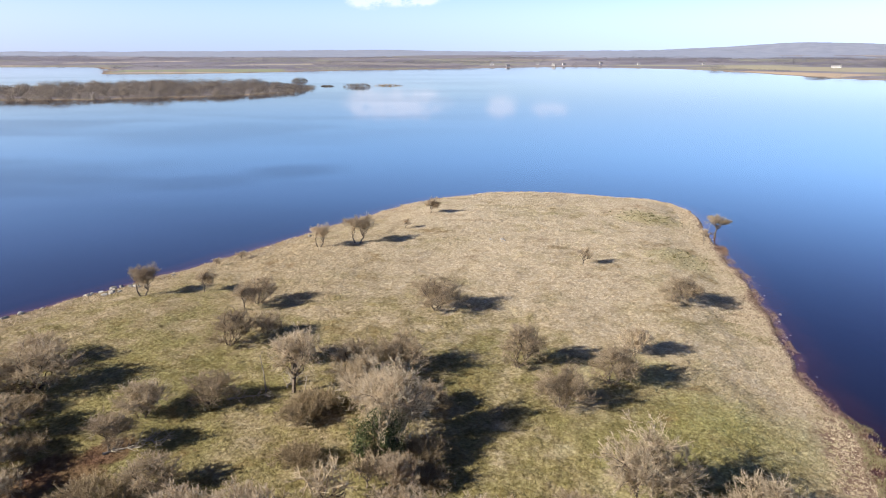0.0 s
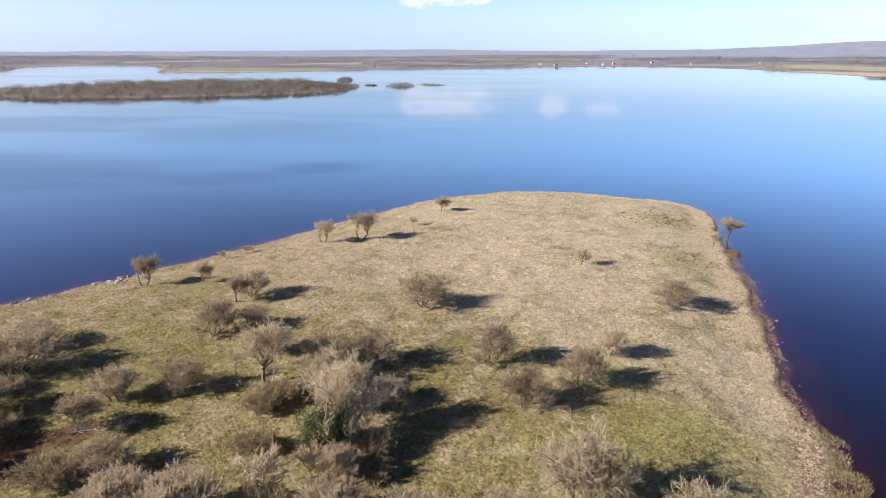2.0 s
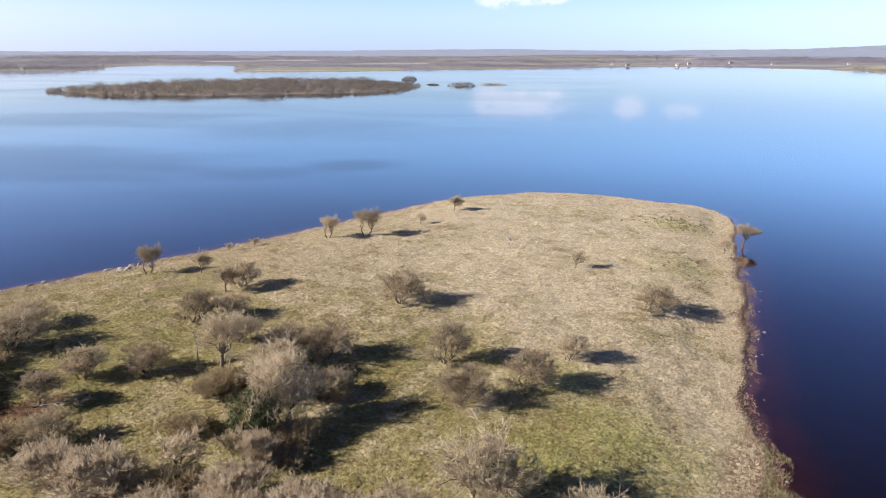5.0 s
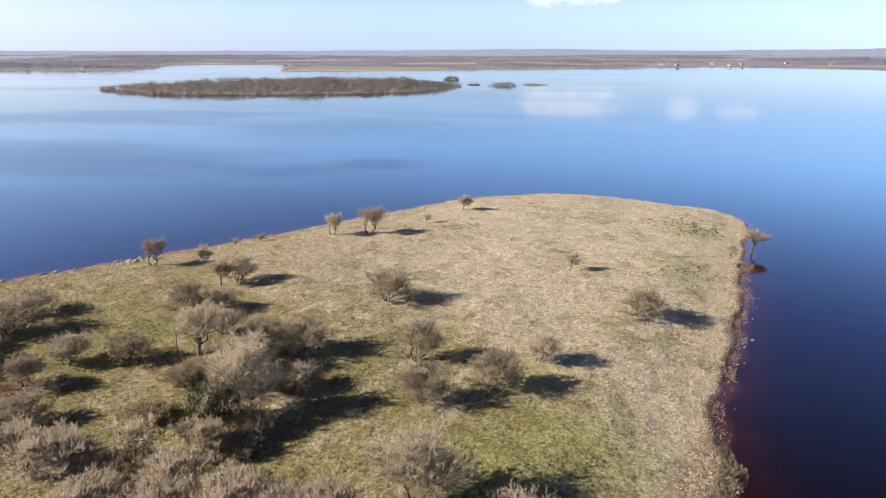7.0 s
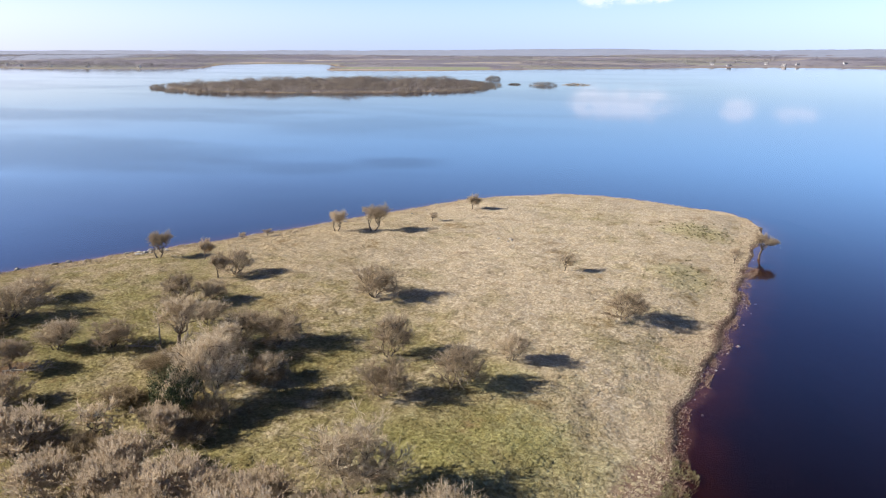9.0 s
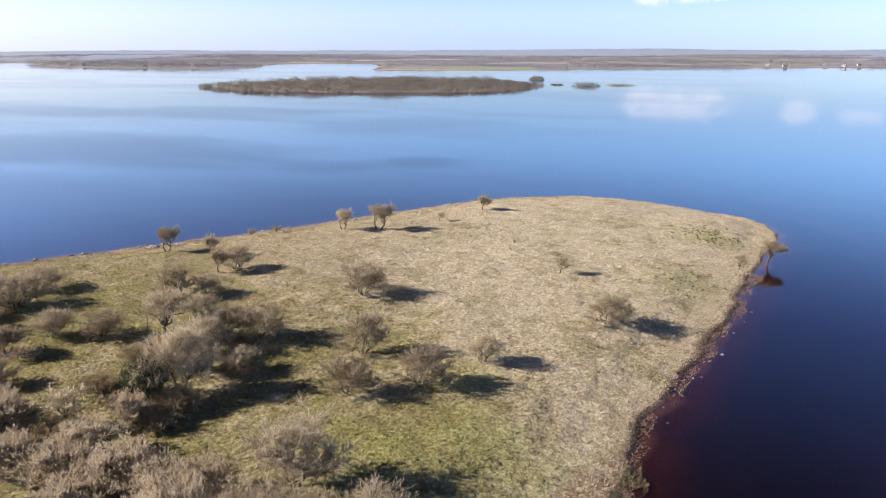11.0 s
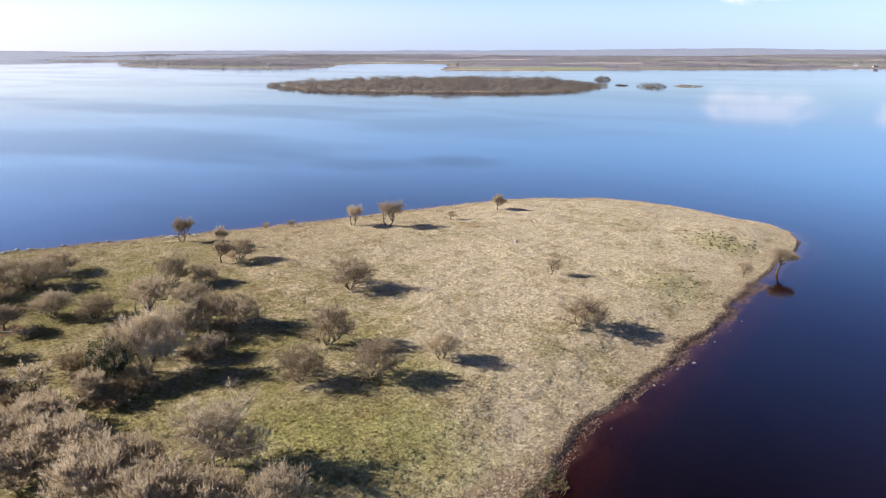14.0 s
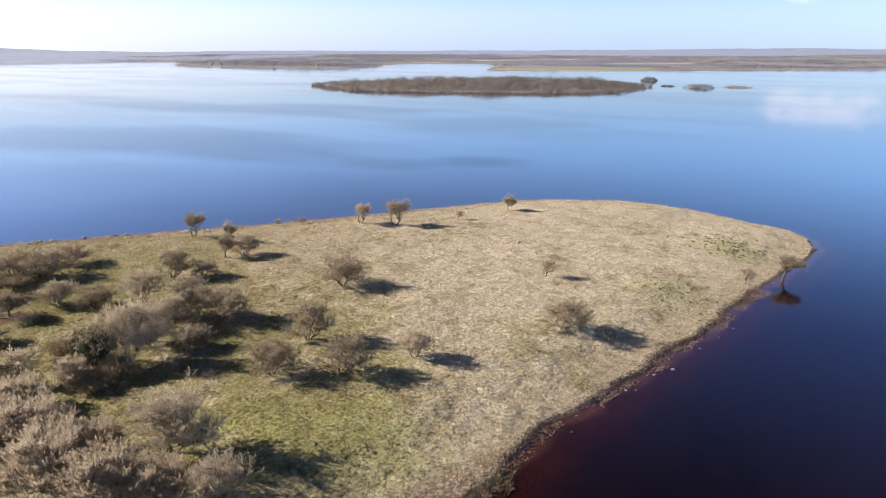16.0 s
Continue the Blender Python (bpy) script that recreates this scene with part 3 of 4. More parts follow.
    v, f = blades(rng, x, y, height(x, y), 5, np.maximum(-height(x, y), 0) + rng.uniform(0.08, 0.26, len(x)), 0.03, 0.5)
    tagged(mesh_object("shore_sedge", v, f, SEDGE), "olive sedge and weed in the shallows", "sedge", kind="stuff")
    # pale rushes along the water's edge
    x, y = scatter(rng, 160000, -92, 66, 38, 197)
    d = shore_distance(x, y)
    keep = (d < -0.5 - 0.3 * (x > 40)) & (d > -3.6 - 3.5 * value_noise(x, y, 7, 23)) & (rng.uniform(0, 1, len(x)) < 0.9)
    x, y = x[keep], y[keep]
    tall = 0.14 + 0.16 * value_noise(x, y, 2.5, 24) + rng.uniform(0, 0.10, len(x))
    v, f = blades(rng, x, y, height(x, y), 5, tall, 0.026, 0.6)
    x, y = scatter(rng, 90000, 32, 66, 40, 185)
    d = shore_distance(x, y)
    keep = (d < -0.35) & (d > -2.2 - 3.0 * value_noise(x, y, 6, 29))
    x, y = x[keep], y[keep]
    v2, f2 = blades(rng, x, y, height(x, y), 4, rng.uniform(0.08, 0.22, len(x)), 0.02, 1.0)
    v, f = np.concatenate([v, v2]), np.concatenate([f, f2 + len(v)])
    ob = mesh_object("rushes", v, f, FRINGE)
    tagged(ob, "bleached dry rushes along the water's edge", "rushes", kind="stuff")


build_grass()


# ---- thorn trees and bushes ----
def tubes(p0, p1, r0, r1, sides):
    """Tapered rods from points to points, as one set of vertices and faces."""
    p0, p1 = np.asarray(p0), np.asarray(p1)
    ax = p1 - p0
    ax = ax / (np.linalg.norm(ax, axis=1, keepdims=True) + 1e-9)
    ref = np.where(np.abs(ax[:, 2:3]) > 0.9, [[1.0, 0, 0]], [[0, 0, 1.0]])
    u = np.cross(ax, ref)
    u /= np.linalg.norm(u, axis=1, keepdims=True) + 1e-9
    w = np.cross(ax, u)
    ang = np.arange(sides) * 6.28318 / sides
    ring = np.cos(ang)[None, :, None] * u[:, None] + np.sin(ang)[None, :, None] * w[:, None]
    a, b = p0[:, None] + ring * np.asarray(r0)[:, None, None], p1[:, None] + ring * np.asarray(r1)[:, None, None]
    v = np.concatenate([a, b], 1).reshape(-1, 3)
    k = np.arange(sides)
    f = np.stack([k, (k + 1) % sides, sides + (k + 1) % sides, sides + k], 1)
    return v, (f[None] + (np.arange(len(p0)) * 2 * sides)[:, None, None]).reshape(-1, 4)


def grow(seed, stems, fork, crown_base, wide, tall, sweep=(0.25, 0.08), lobes=9, branches=9, twigs=9, spray=4, thick=0.12, flat=1.0, twig_r=0.0135, low=-0.35, up=0.25):
    """A bare thorn: stems, limbs to lumpy lobes of the crown, branches, twigs and sprays. Returns rods of wood and of twigs."""
    rng = np.random.default_rng(seed)
    wood, fine = [], []
    centre = np.array([sweep[0] * wide * 0.5, sweep[1] * wide * 0.5, (crown_base + tall) / 2])
    rad = np.array([wide / 2, wide / 2, (tall - crown_base) / 2])

    def limb(a, b, r0, r1, n, out, wob):
        pts = [a]
        for k in range(1, n):
            t = k / n
            pts.append(a + (b - a) * t + rng.normal(0, wob, 3) * np.linalg.norm(b - a) + np.array([0, 0, 0.10 * math.sin(t * 3.14) * np.linalg.norm(b - a)]))
        pts.append(b)
        for k in range(n):
            out.append((pts[k], pts[k + 1], r0 + (r1 - r0) * k / n, r0 + (r1 - r0) * (k + 1) / n))
        return pts

    forks = []
    for s in range(stems):
        a = 6.283 * s / stems + rng.uniform(-0.4, 0.4)
        foot = np.array([math.cos(a), math.sin(a), 0]) * (0.18 if stems > 1 else 0) * rng.uniform(0.6, 1.6)
        foot[2] = -0.25
        head = foot * 2.2 + np.array([math.cos(a), math.sin(a), 0]) * fork * 0.28 * (stems > 1) + np.array([sweep[0] * fork * 0.5, sweep[1] * fork * 0.5, fork * rng.uniform(0.8, 1.15) + 0.25])
        r = thick * rng.uniform(0.75, 1.1) / math.sqrt(stems)
        pts = limb(foot, head, r * 1.35, r * 0.8, 3, wood, 0.05)
        forks.append((pts[-1], r * 0.8))
    for k in range(lobes):
        # lobe centres spread over the crown, so that its outline is lumpy
        a = 2.399963 * k + rng.uniform(-0.3, 0.3)
        q = math.sqrt((k + 0.5) / lobes)
        lob = centre + rad * np.array([math.cos(a) * q * 0.70, math.sin(a) * q * 0.70, (1 - q * q) * 0.45 * flat + rng.uniform(low, 0.25)])
        size = rad * np.array([0.42, 0.42, 0.50]) * rng.uniform(0.75, 1.25)
        (start, r) = min(forks, key=lambda f: np.linalg.norm(f[0][:2] - lob[:2]) + rng.uniform(0, 0.5))
        pts = limb(start, lob, r * 0.62, 0.028, 4, wood, 0.07)
        for _ in range(branches):
            g = rng.normal(0, 1, 3)
            g[2] = abs(g[2]) * 0.8 - 0.25
            g /= np.linalg.norm(g)
            tip = lob + size * g * rng.uniform(0.75, 1.1)
            tip[2] = max(tip[2], 0.15)
            bp = limb(pts[rng.integers(2, 5)], tip, 0.026, 0.013, 3, wood if rng.random() < 0.45 else fine, 0.08)
            for _ in range(twigs):
                i = rng.integers(1, 4)
                a0 = bp[i - 1] + (bp[i] - bp[i - 1]) * rng.random()
                d = (bp[-1] - bp[0]) / (np.linalg.norm(bp[-1] - bp[0]) + 1e-6) + rng.normal(0, 0.75, 3) + np.array([0, 0, up])
                d /= np.linalg.norm(d)
                ln = rng.uniform(0.35, 0.85) * (0.55 + 0.09 * wide)
                a1 = a0 + d * ln
                a1[2] = max(a1[2], 0.1)
                fine.append((a0, a1, twig_r * 1.2, twig_r * 0.7))
                for _ in range(spray * 3):
                    s0 = a0 + (a1 - a0) * rng.uniform(0.25, 1)
                    sd = d + rng.normal(0, 0.7, 3) + np.array([0.1, 0.03, up * 0.6])
                    sd /= np.linalg.norm(sd)
                    s1 = s0 + sd * rng.uniform(0.16, 0.42) * (0.6 + 0.08 * wide)
                    s1[2] = max(s1[2], 0.05)
                    fine.append((s0, s1, twig_r * 1.1, 0.0))
    return wood, fine


def rods_mesh(name, rods, sides, mat):
    p0, p1, r0, r1 = (np.array([r[k] for r in rods]) for k in range(4))
    v, f = tubes(p0, p1, r0, r1, sides)
    f = f.tolist()
    if sides == 3:
        # the finest sprays run out to a point: a single sliver each, turned every way
        f = [q if r1[i // 3] > 0 else [q[0], q[1], q[3]] for i, q in enumerate(f) if r1[i // 3] > 0 or i % 3 == 0]
    me = bpy.data.meshes.new(name)
    me.from_pydata(v.tolist(), [], f)
    me.materials.append(mat)
    return me


def leaves_mesh(name, rng, centres, radii, count, size, mat):
    """Small folded leaves in uneven clumps."""
    v = []
    for c, r in zip(centres, radii):
        g = rng.normal(0, 1, (count, 3))
        g /= np.linalg.norm(g, axis=1, keepdims=True)
        q = c + g * r * rng.uniform(0.55, 1.08, (count, 1))
        q[:, 2] = np.maximum(q[:, 2], 0.05)
        a, b = rng.normal(0, 1, (count, 3)), rng.normal(0, 1, (count, 3))
        a *= size / np.linalg.norm(a, axis=1, keepdims=True)
        b *= size / np.linalg.norm(b, axis=1, keepdims=True)
        v.append(np.stack([q - a * 0.6, q + b * 0.5, q + a * 0.6, q - b * 0.5], 1))
    v = np.concatenate(v).reshape(-1, 3)
    me = bpy.data.meshes.new(name)
    me.from_pydata(v.tolist(), [], np.arange(len(v)).reshape(-1, 4).tolist())
    me.materials.append(mat)
    return me


def thorn(name, label, category, rods, twig_mat=None):
    wood, fine = rods
    top = tagged(new(name), label, category)
    new("trunk", rods_mesh("trunk", wood, 6, BARK)).parent = top
    new("crown", rods_mesh("crown", fine, 3, twig_mat or TWIG)).parent = top
    return top


def plant(master, x, y, wide, tall, base_wide, base_tall, turn=0.0, sink=0.0, tilt=(0, 0), z=None):
    """A copy of the master, standing on the ground, scaled to its own width and height."""
    zz = (ground_at(x, y) if z is None else z) - sink
    m = pose(x, y, zz, tilt[0], tilt[1], turn) @ Matrix.Diagonal((wide / base_wide, wide / base_wide, tall / base_tall, 1))
    ob = copy_thing(master, m)
    ob.matrix_basis = m
    return ob


TREE_A = thorn("hawthorn_tree", "bare wind-trimmed hawthorn with an umbrella crown on grass", "tree", grow(1, 2, 1.5, 1.7, 5.6, 4.8, lobes=11, branches=9, twigs=10, spray=4, thick=0.17, flat=1.1))
TREE_B = thorn("hawthorn_tree", "small bare hawthorn with a round crown and short stem", "tree", grow(2, 1, 1.1, 0.8, 4.2, 4.4, low=-0.6, lobes=11, branches=9, twigs=10, spray=4, thick=0.15))
TREE_C = thorn("hawthorn_tree", "tall bare hawthorn with a dark trunk and spreading crown", "tree", grow(3, 1, 2.0, 1.8, 7.0, 6.8, lobes=13, branches=10, twigs=9, spray=4, thick=0.22))
BUSH_A = thorn("hawthorn_bush", "broad bare thorn bush with many stems", "bush", grow(4, 5, 0.9, 0.5, 8.0, 4.9, sweep=(0.12, 0.03), lobes=16, branches=9, twigs=10, spray=4, low=-0.8, thick=0.22))
BUSH_B = thorn("hawthorn_bush", "dense bare thorn bush, leaning with the wind", "bush", grow(5, 4, 0.8, 0.3, 6.0, 5.2, sweep=(0.3, 0.1), lobes=13, branches=9, twigs=10, spray=4, low=-0.8, thick=0.2))
BUSH_C = thorn("hawthorn_bush", "low bare thorn bush with thin pale twigs", "bush", grow(6, 4, 0.6, 0.2, 5.5, 4.0, sweep=(0.1, 0.0), lobes=12, branches=9, twigs=10, spray=4, low=-0.8, thick=0.15), PALE_TWIG)
TREE_D = thorn("hawthorn_tree", "broad domed bare hawthorn, its crown low to the grass", "tree", grow(10, 2, 1.2, 0.7, 7.8, 6.5, sweep=(0.12, 0.04), lobes=18, branches=12, twigs=10, spray=4, thick=0.16, low=-0.95), PALE_TWIG)
SAPLING = thorn("thorn_sapling", "thin bare thorn sapling in dry grass", "sapling", grow(7, 1, 0.7, 0.3, 2.2, 2.4, lobes=6, branches=4, twigs=6, spray=5, thick=0.06, twig_r=0.013))
SCRUB = thorn("willow_scrub", "thicket of upright pinkish-tan bare scrub", "shrub", grow(8, 7, 0.9, 0.1, 7.0, 5.2, sweep=(0.05, 0.0), lobes=20, branches=10, twigs=9, spray=6, low=-0.8, thick=0.2, twig_r=0.014, up=0.9), SCRUB_TWIG)
LOW = thorn("bramble_patch", "low brown bramble tangle on rough grass", "bramble", grow(9, 6, 0.3, 0.0, 5.5, 2.0, sweep=(0, 0), lobes=14, branches=8, twigs=7, spray=5, thick=0.08, flat=0.7), BRAMBLE)
MASTERS = {"d": (TREE_D, 7.8, 6.5), "a": (TREE_A, 5.6, 4.8), "b": (TREE_B, 4.2, 4.4), "c": (TREE_C, 7.0, 6.8), "A": (BUSH_A, 8.0, 4.9), "B": (BUSH_B, 6.0, 5.2), "C": (BUSH_C, 5.5, 4.0), "s": (SAPLING, 2.2, 2.4), "S": (SCRUB, 7.0, 5.2), "L": (LOW, 5.5, 2.0)}
# kind, x, y, width, height, turn
THORNS = [
    ("a", -50.0, 104.0, 4.7, 4.7, 0), ("b", -40.0, 105.0, 3.1, 4.1, 70), ("B", -29.6, 99.8, 5.2, 5.0, 20), ("a", -25.4, 131.0, 3.9, 4.2, 0), ("a", -18.0, 134.1, 5.9, 5.1, 25),
    ("s", -8.6, 146.7, 2.1, 2.3, 0), ("b", -3.1, 161.0, 3.6, 3.9, 10), ("s", -43.6, 122.1, 1.6, 1.8, 50), ("s", -40.2, 126.6, 2.3, 1.6, 90), ("s", 26.3, 119.8, 3.0, 3.3, 0),
    ("B", 37.6, 100.7, 7.0, 4.4, 5), ("s", 56.1, 138.2, 2.7, 3.3, 120), ("A", -1.0, 97.0, 8.4, 5.1, 0), ("B", 9.6, 77.5, 5.8, 6.1, 30), ("A", 13.5, 67.2, 6.6, 4.4, 110),
    ("B", 20.1, 72.6, 6.3, 5.2, -30), ("C", 25.3, 81.0, 5.0, 3.9, 0), ("c", -17.6, 70.6, 6.8, 7.0, 40), ("A", -5.6, 75.8, 7.6, 4.8, 160), ("B", -11.5, 74.6, 6.5, 5.0, -20),
    ("d", -4.9, 60.3, 7.0, 8.3, 100), ("d", -7.8, 65.0, 6.2, 5.6, -60), ("B", -29.3, 84.0, 5.6, 5.4, 15), ("A", -25.0, 87.4, 5.0, 3.2, 60), ("C", -19.4, 78.9, 5.8, 3.6, 80),
    ("d", 17.9, 50.4, 8.3, 7.0, 0), ("B", -49.0, 71.4, 8.6, 5.6, 0), ("A", -53.0, 68.8, 7.0, 5.2, 30), ("C", -33.2, 65.4, 6.3, 4.0, 200), ("A", -26.6, 68.2, 6.3, 3.6, 10),
    ("b", -34.0, 58.9, 4.7, 4.3, 0), ("L", -15.5, 64.0, 4.4, 2.0, 0), ("s", -10.8, 49.3, 4.4, 4.4, 50), ("S", -16.4, 45.4, 7.4, 5.2, 0), ("S", 4.0, 43.4, 7.4, 5.4, 40),
    ("S", -3.5, 46.0, 6.5, 4.6, 90), ("S", 13.0, 40.5, 7.5, 6.2, 10), ("S", 19.5, 42.0, 7.5, 6.0, 150), ("C", 27.0, 47.6, 6.3, 4.8, 0), ("s", -7.1, 52.7, 3.4, 3.0, 140), ("L", -1.7, 53.1, 5.0, 1.4, 60),
    ("b", -31.0, 96.8, 3.4, 4.8, 30), ("L", -2.0, 56.5, 5.0, 2.4, 20), ("S", -4.2, 52.4, 4.0, 4.2, 0), ("B", -27.5, 52.0, 5.5, 3.8, 0), ("B", -52.8, 77.5, 7.5, 4.2, 90), ("L", -14.3, 66.5, 5.5, 2.0, 0),
    ("S", -22.0, 46.0, 6.5, 4.6, 0), ("S", 9.0, 43.0, 6.5, 5.0, 60), ("S", 11.5, 45.6, 6.0, 4.2, 20), ("S", 23.5, 45.0, 6.0, 4.8, 100),
    ("B", -47.5, 60.5, 7.0, 4.8, 10), ("A", -54.0, 57.0, 8.0, 5.4, 0), ("B", -44.5, 54.0, 5.8, 4.2, 60), ("B", -60.0, 64.0, 8.0, 5.8, 30), ("A", -58.0, 51.0, 8.0, 5.6, 90), ("C", -40.5, 50.5, 5.0, 3.2, 0), ("L", -42.0, 58.0, 5.0, 1.7, 0), ("L", -47.0, 66.0, 5.5, 1.8, 0),
    ("L", -14.0, 56.5, 5.0, 1.5, 0),
    ("L", -6.5, 56.5, 5.0, 2.0, 120), ("C", -2.0, 67.0, 5.0, 3.2, 30), ("d", -9.5, 69.5, 6.0, 5.2, 70), ("L", -1.0, 66.5, 5.0, 1.6, 10), 
    ("L", -31.0, 50.0, 6.0, 2.2, 0), ("L", -10.0, 46.5, 6.0, 2.2, 10), 
    ("S", -1.5, 42.0, 7.0, 5.0, 15), ("S", 4.0, 39.0, 7.0, 5.2, 80), ("S", -8.0, 41.0, 6.5, 4.8, 45),
]
for kind, x, y, wide, tall, turn in THORNS:
    master, bw, bt = MASTERS[kind]
    plant(master, x, y, wide * 1.14, tall * (0.88 if kind == "S" else 1.05), bw, bt, turn * 0.25, 0.05)
# the thorn that leans out over the water
leaning = thorn("hawthorn_tree", "bare hawthorn with a crooked stem leaning over the water", "tree", grow(14, 1, 2.3, 2.3, 6.6, 5.4, sweep=(0.42, 0.12), lobes=12, branches=9, twigs=9, spray=4, thick=0.2))
leaning.matrix_basis = pose(61.3, 145.0, min(ground_at(61.3, 145.0), 0.0), 0, 4, 40) @ Matrix.Scale(0.88, 4)
for master, _, _ in MASTERS.values():
    for o in (*master.children_recursive, master):
        bpy.data.objects.remove(o)


def build_ivy():
    rng = np.random.default_rng(12)
    top = tagged(new("ivy_clad_tree"), "dark evergreen ivy smothering an old thorn", "tree")
    wood, fine = grow(13, 3, 1.2, 0.8, 5.6, 5.0, lobes=9, branches=6, twigs=5, spray=3, thick=0.25)
    new("trunk", rods_mesh("trunk", wood, 6, BARK)).parent = top
    new("crown", rods_mesh("crown", fine, 3, TWIG)).parent = top
    c = []
    while len(c) < 34:
        q = rng.uniform(-1, 1, 3)
        if 0.25 < np.linalg.norm(q) < 1:
            c.append(np.array([q[0] * 2.3, q[1] * 2.2, 2.3 + q[2] * 1.9]))
    new("ivy", leaves_mesh("ivy", rng, c, rng.uniform(0.35, 1.15, 34), 420, 0.105, IVY)).parent = top
    top.matrix_basis = pose(-6.3, 56.5, ground_at(-6.3, 56.5) - 0.05) @ Matrix.Diagonal((1.05, 1.05, 1.3, 1))


build_ivy()


# ---- island and far woods ----
def brush(rng, x, y, z, tall, wide, each, thin, lift=0.7):
    """Bare crowns far off: domes of small twiggy sprays, turned every way."""
    n = len(x)
    a = rng.uniform(0, 6.283, (n, each))
    up = rng.uniform(-0.15, 1.0, (n, each))
    out = np.sqrt(np.clip(1 - up * up, 0, 1)) * rng.uniform(0.55, 1.0, (n, each))
    at = np.stack([x[:, None] + np.cos(a) * out * wide[:, None] / 2, y[:, None] + np.sin(a) * out * wide[:, None] / 2,
                   z[:, None] + tall[:, None] * (0.12 + 0.86 * up * rng.uniform(0.6, 1.0, (n, each)))], -1)
    far = np.stack([np.cos(a) * out, np.sin(a) * out, 0.2 + up], -1) + rng.normal(0, 1.3, (n, each, 3))
    far *= (tall[:, None] * rng.uniform(0.03, 0.065, (n, each)))[..., None] / np.linalg.norm(far, axis=-1, keepdims=True)
    side = rng.normal(0, 1, (n, each, 3))
    side *= thin / np.linalg.norm(side, axis=-1, keepdims=True)
    v = np.stack([at - far * 0.6 - side, at - far * 0.6 + side, at + far], 2).reshape(-1, 3)
    # soft rounded crowns: the sprays take the normals of the dome that they clothe
    nrm = np.stack([np.cos(a) * out, np.sin(a) * out, lift + up], -1) + rng.normal(0, 0.16, (n, each, 3))
    nrm /= np.linalg.norm(nrm, axis=-1, keepdims=True)
    return v, np.arange(len(v)).reshape(-1, 3), np.repeat(nrm.reshape(-1, 3), 3, 0)


def brush_object(name, made, mat):
    v, f, nrm = made
    ob = mesh_object(name, v, f, mat, True)
    ob.data.normals_split_custom_set_from_vertices(nrm.tolist())
    return ob


def build_island():
    rng = np.random.default_rng(31)
    x, y = scatter(rng, 9000, -500, -125, 525, 830)
    d = distance(x, y, ISLAND) + (value_noise(x, y, 20, 9) - 0.5) * 12
    keep = (d < 1.0) & (rng.uniform(0, 1, len(x)) < np.where(d > -8, 0.6, 0.36))
    x, y, d = x[keep], y[keep], d[keep]
    tall = (3.0 + 4.6 * step(-d, 0, 60)) * rng.uniform(0.7, 1.2, len(x)) * (0.65 + 0.75 * value_noise(x, y, 26, 32))
    z, wide = np.maximum(height(x, y), -0.2), tall * rng.uniform(1.0, 1.7, len(x))
    made = brush(rng, x, y, z, tall, wide, 150, 0.24, 0.3)
    tagged(brush_object("island_willows", made, WILLOW), "bare brown willow thicket covering a low island", "trees", kind="stuff")
    for line, tall, mat, name, label in ((ISLETS[0], 5.5, WILLOW, "islet_willows", "small clump of bare willows standing in the lake"), (ISLETS[1], 2.6, WILLOW, "islet_willows", "low bare willows on a tiny islet"),
                                         (ISLETS[2], 4.4, WILLOW, "islet_willows", "bare willow clump on a small islet"), (ISLETS[3], 2.0, REED, "reed_bed", "flat tan reed bed on a low islet"), (ISLETS[4], 3.0, WILLOW, "islet_willows", "scattered low bushes standing in the lake")):
        lo, hi = line.min(0), line.max(0)
        x, y = scatter(rng, 160, lo[0], hi[0], lo[1], hi[1])
        keep = distance(x, y, line) < -0.5
        x, y = x[keep], y[keep]
        h = tall * rng.uniform(0.7, 1.1, len(x)) * (0.3 + 0.7 * step(-distance(x, y, line), 0, 5))
        z = np.maximum(height(x, y), -0.2)
        made = brush(rng, x, y, z, h, h * 1.2 + 0.6, 60, 0.22)
        tagged(brush_object(name, made, mat), label, "trees" if mat is WILLOW else "reeds", kind="stuff")


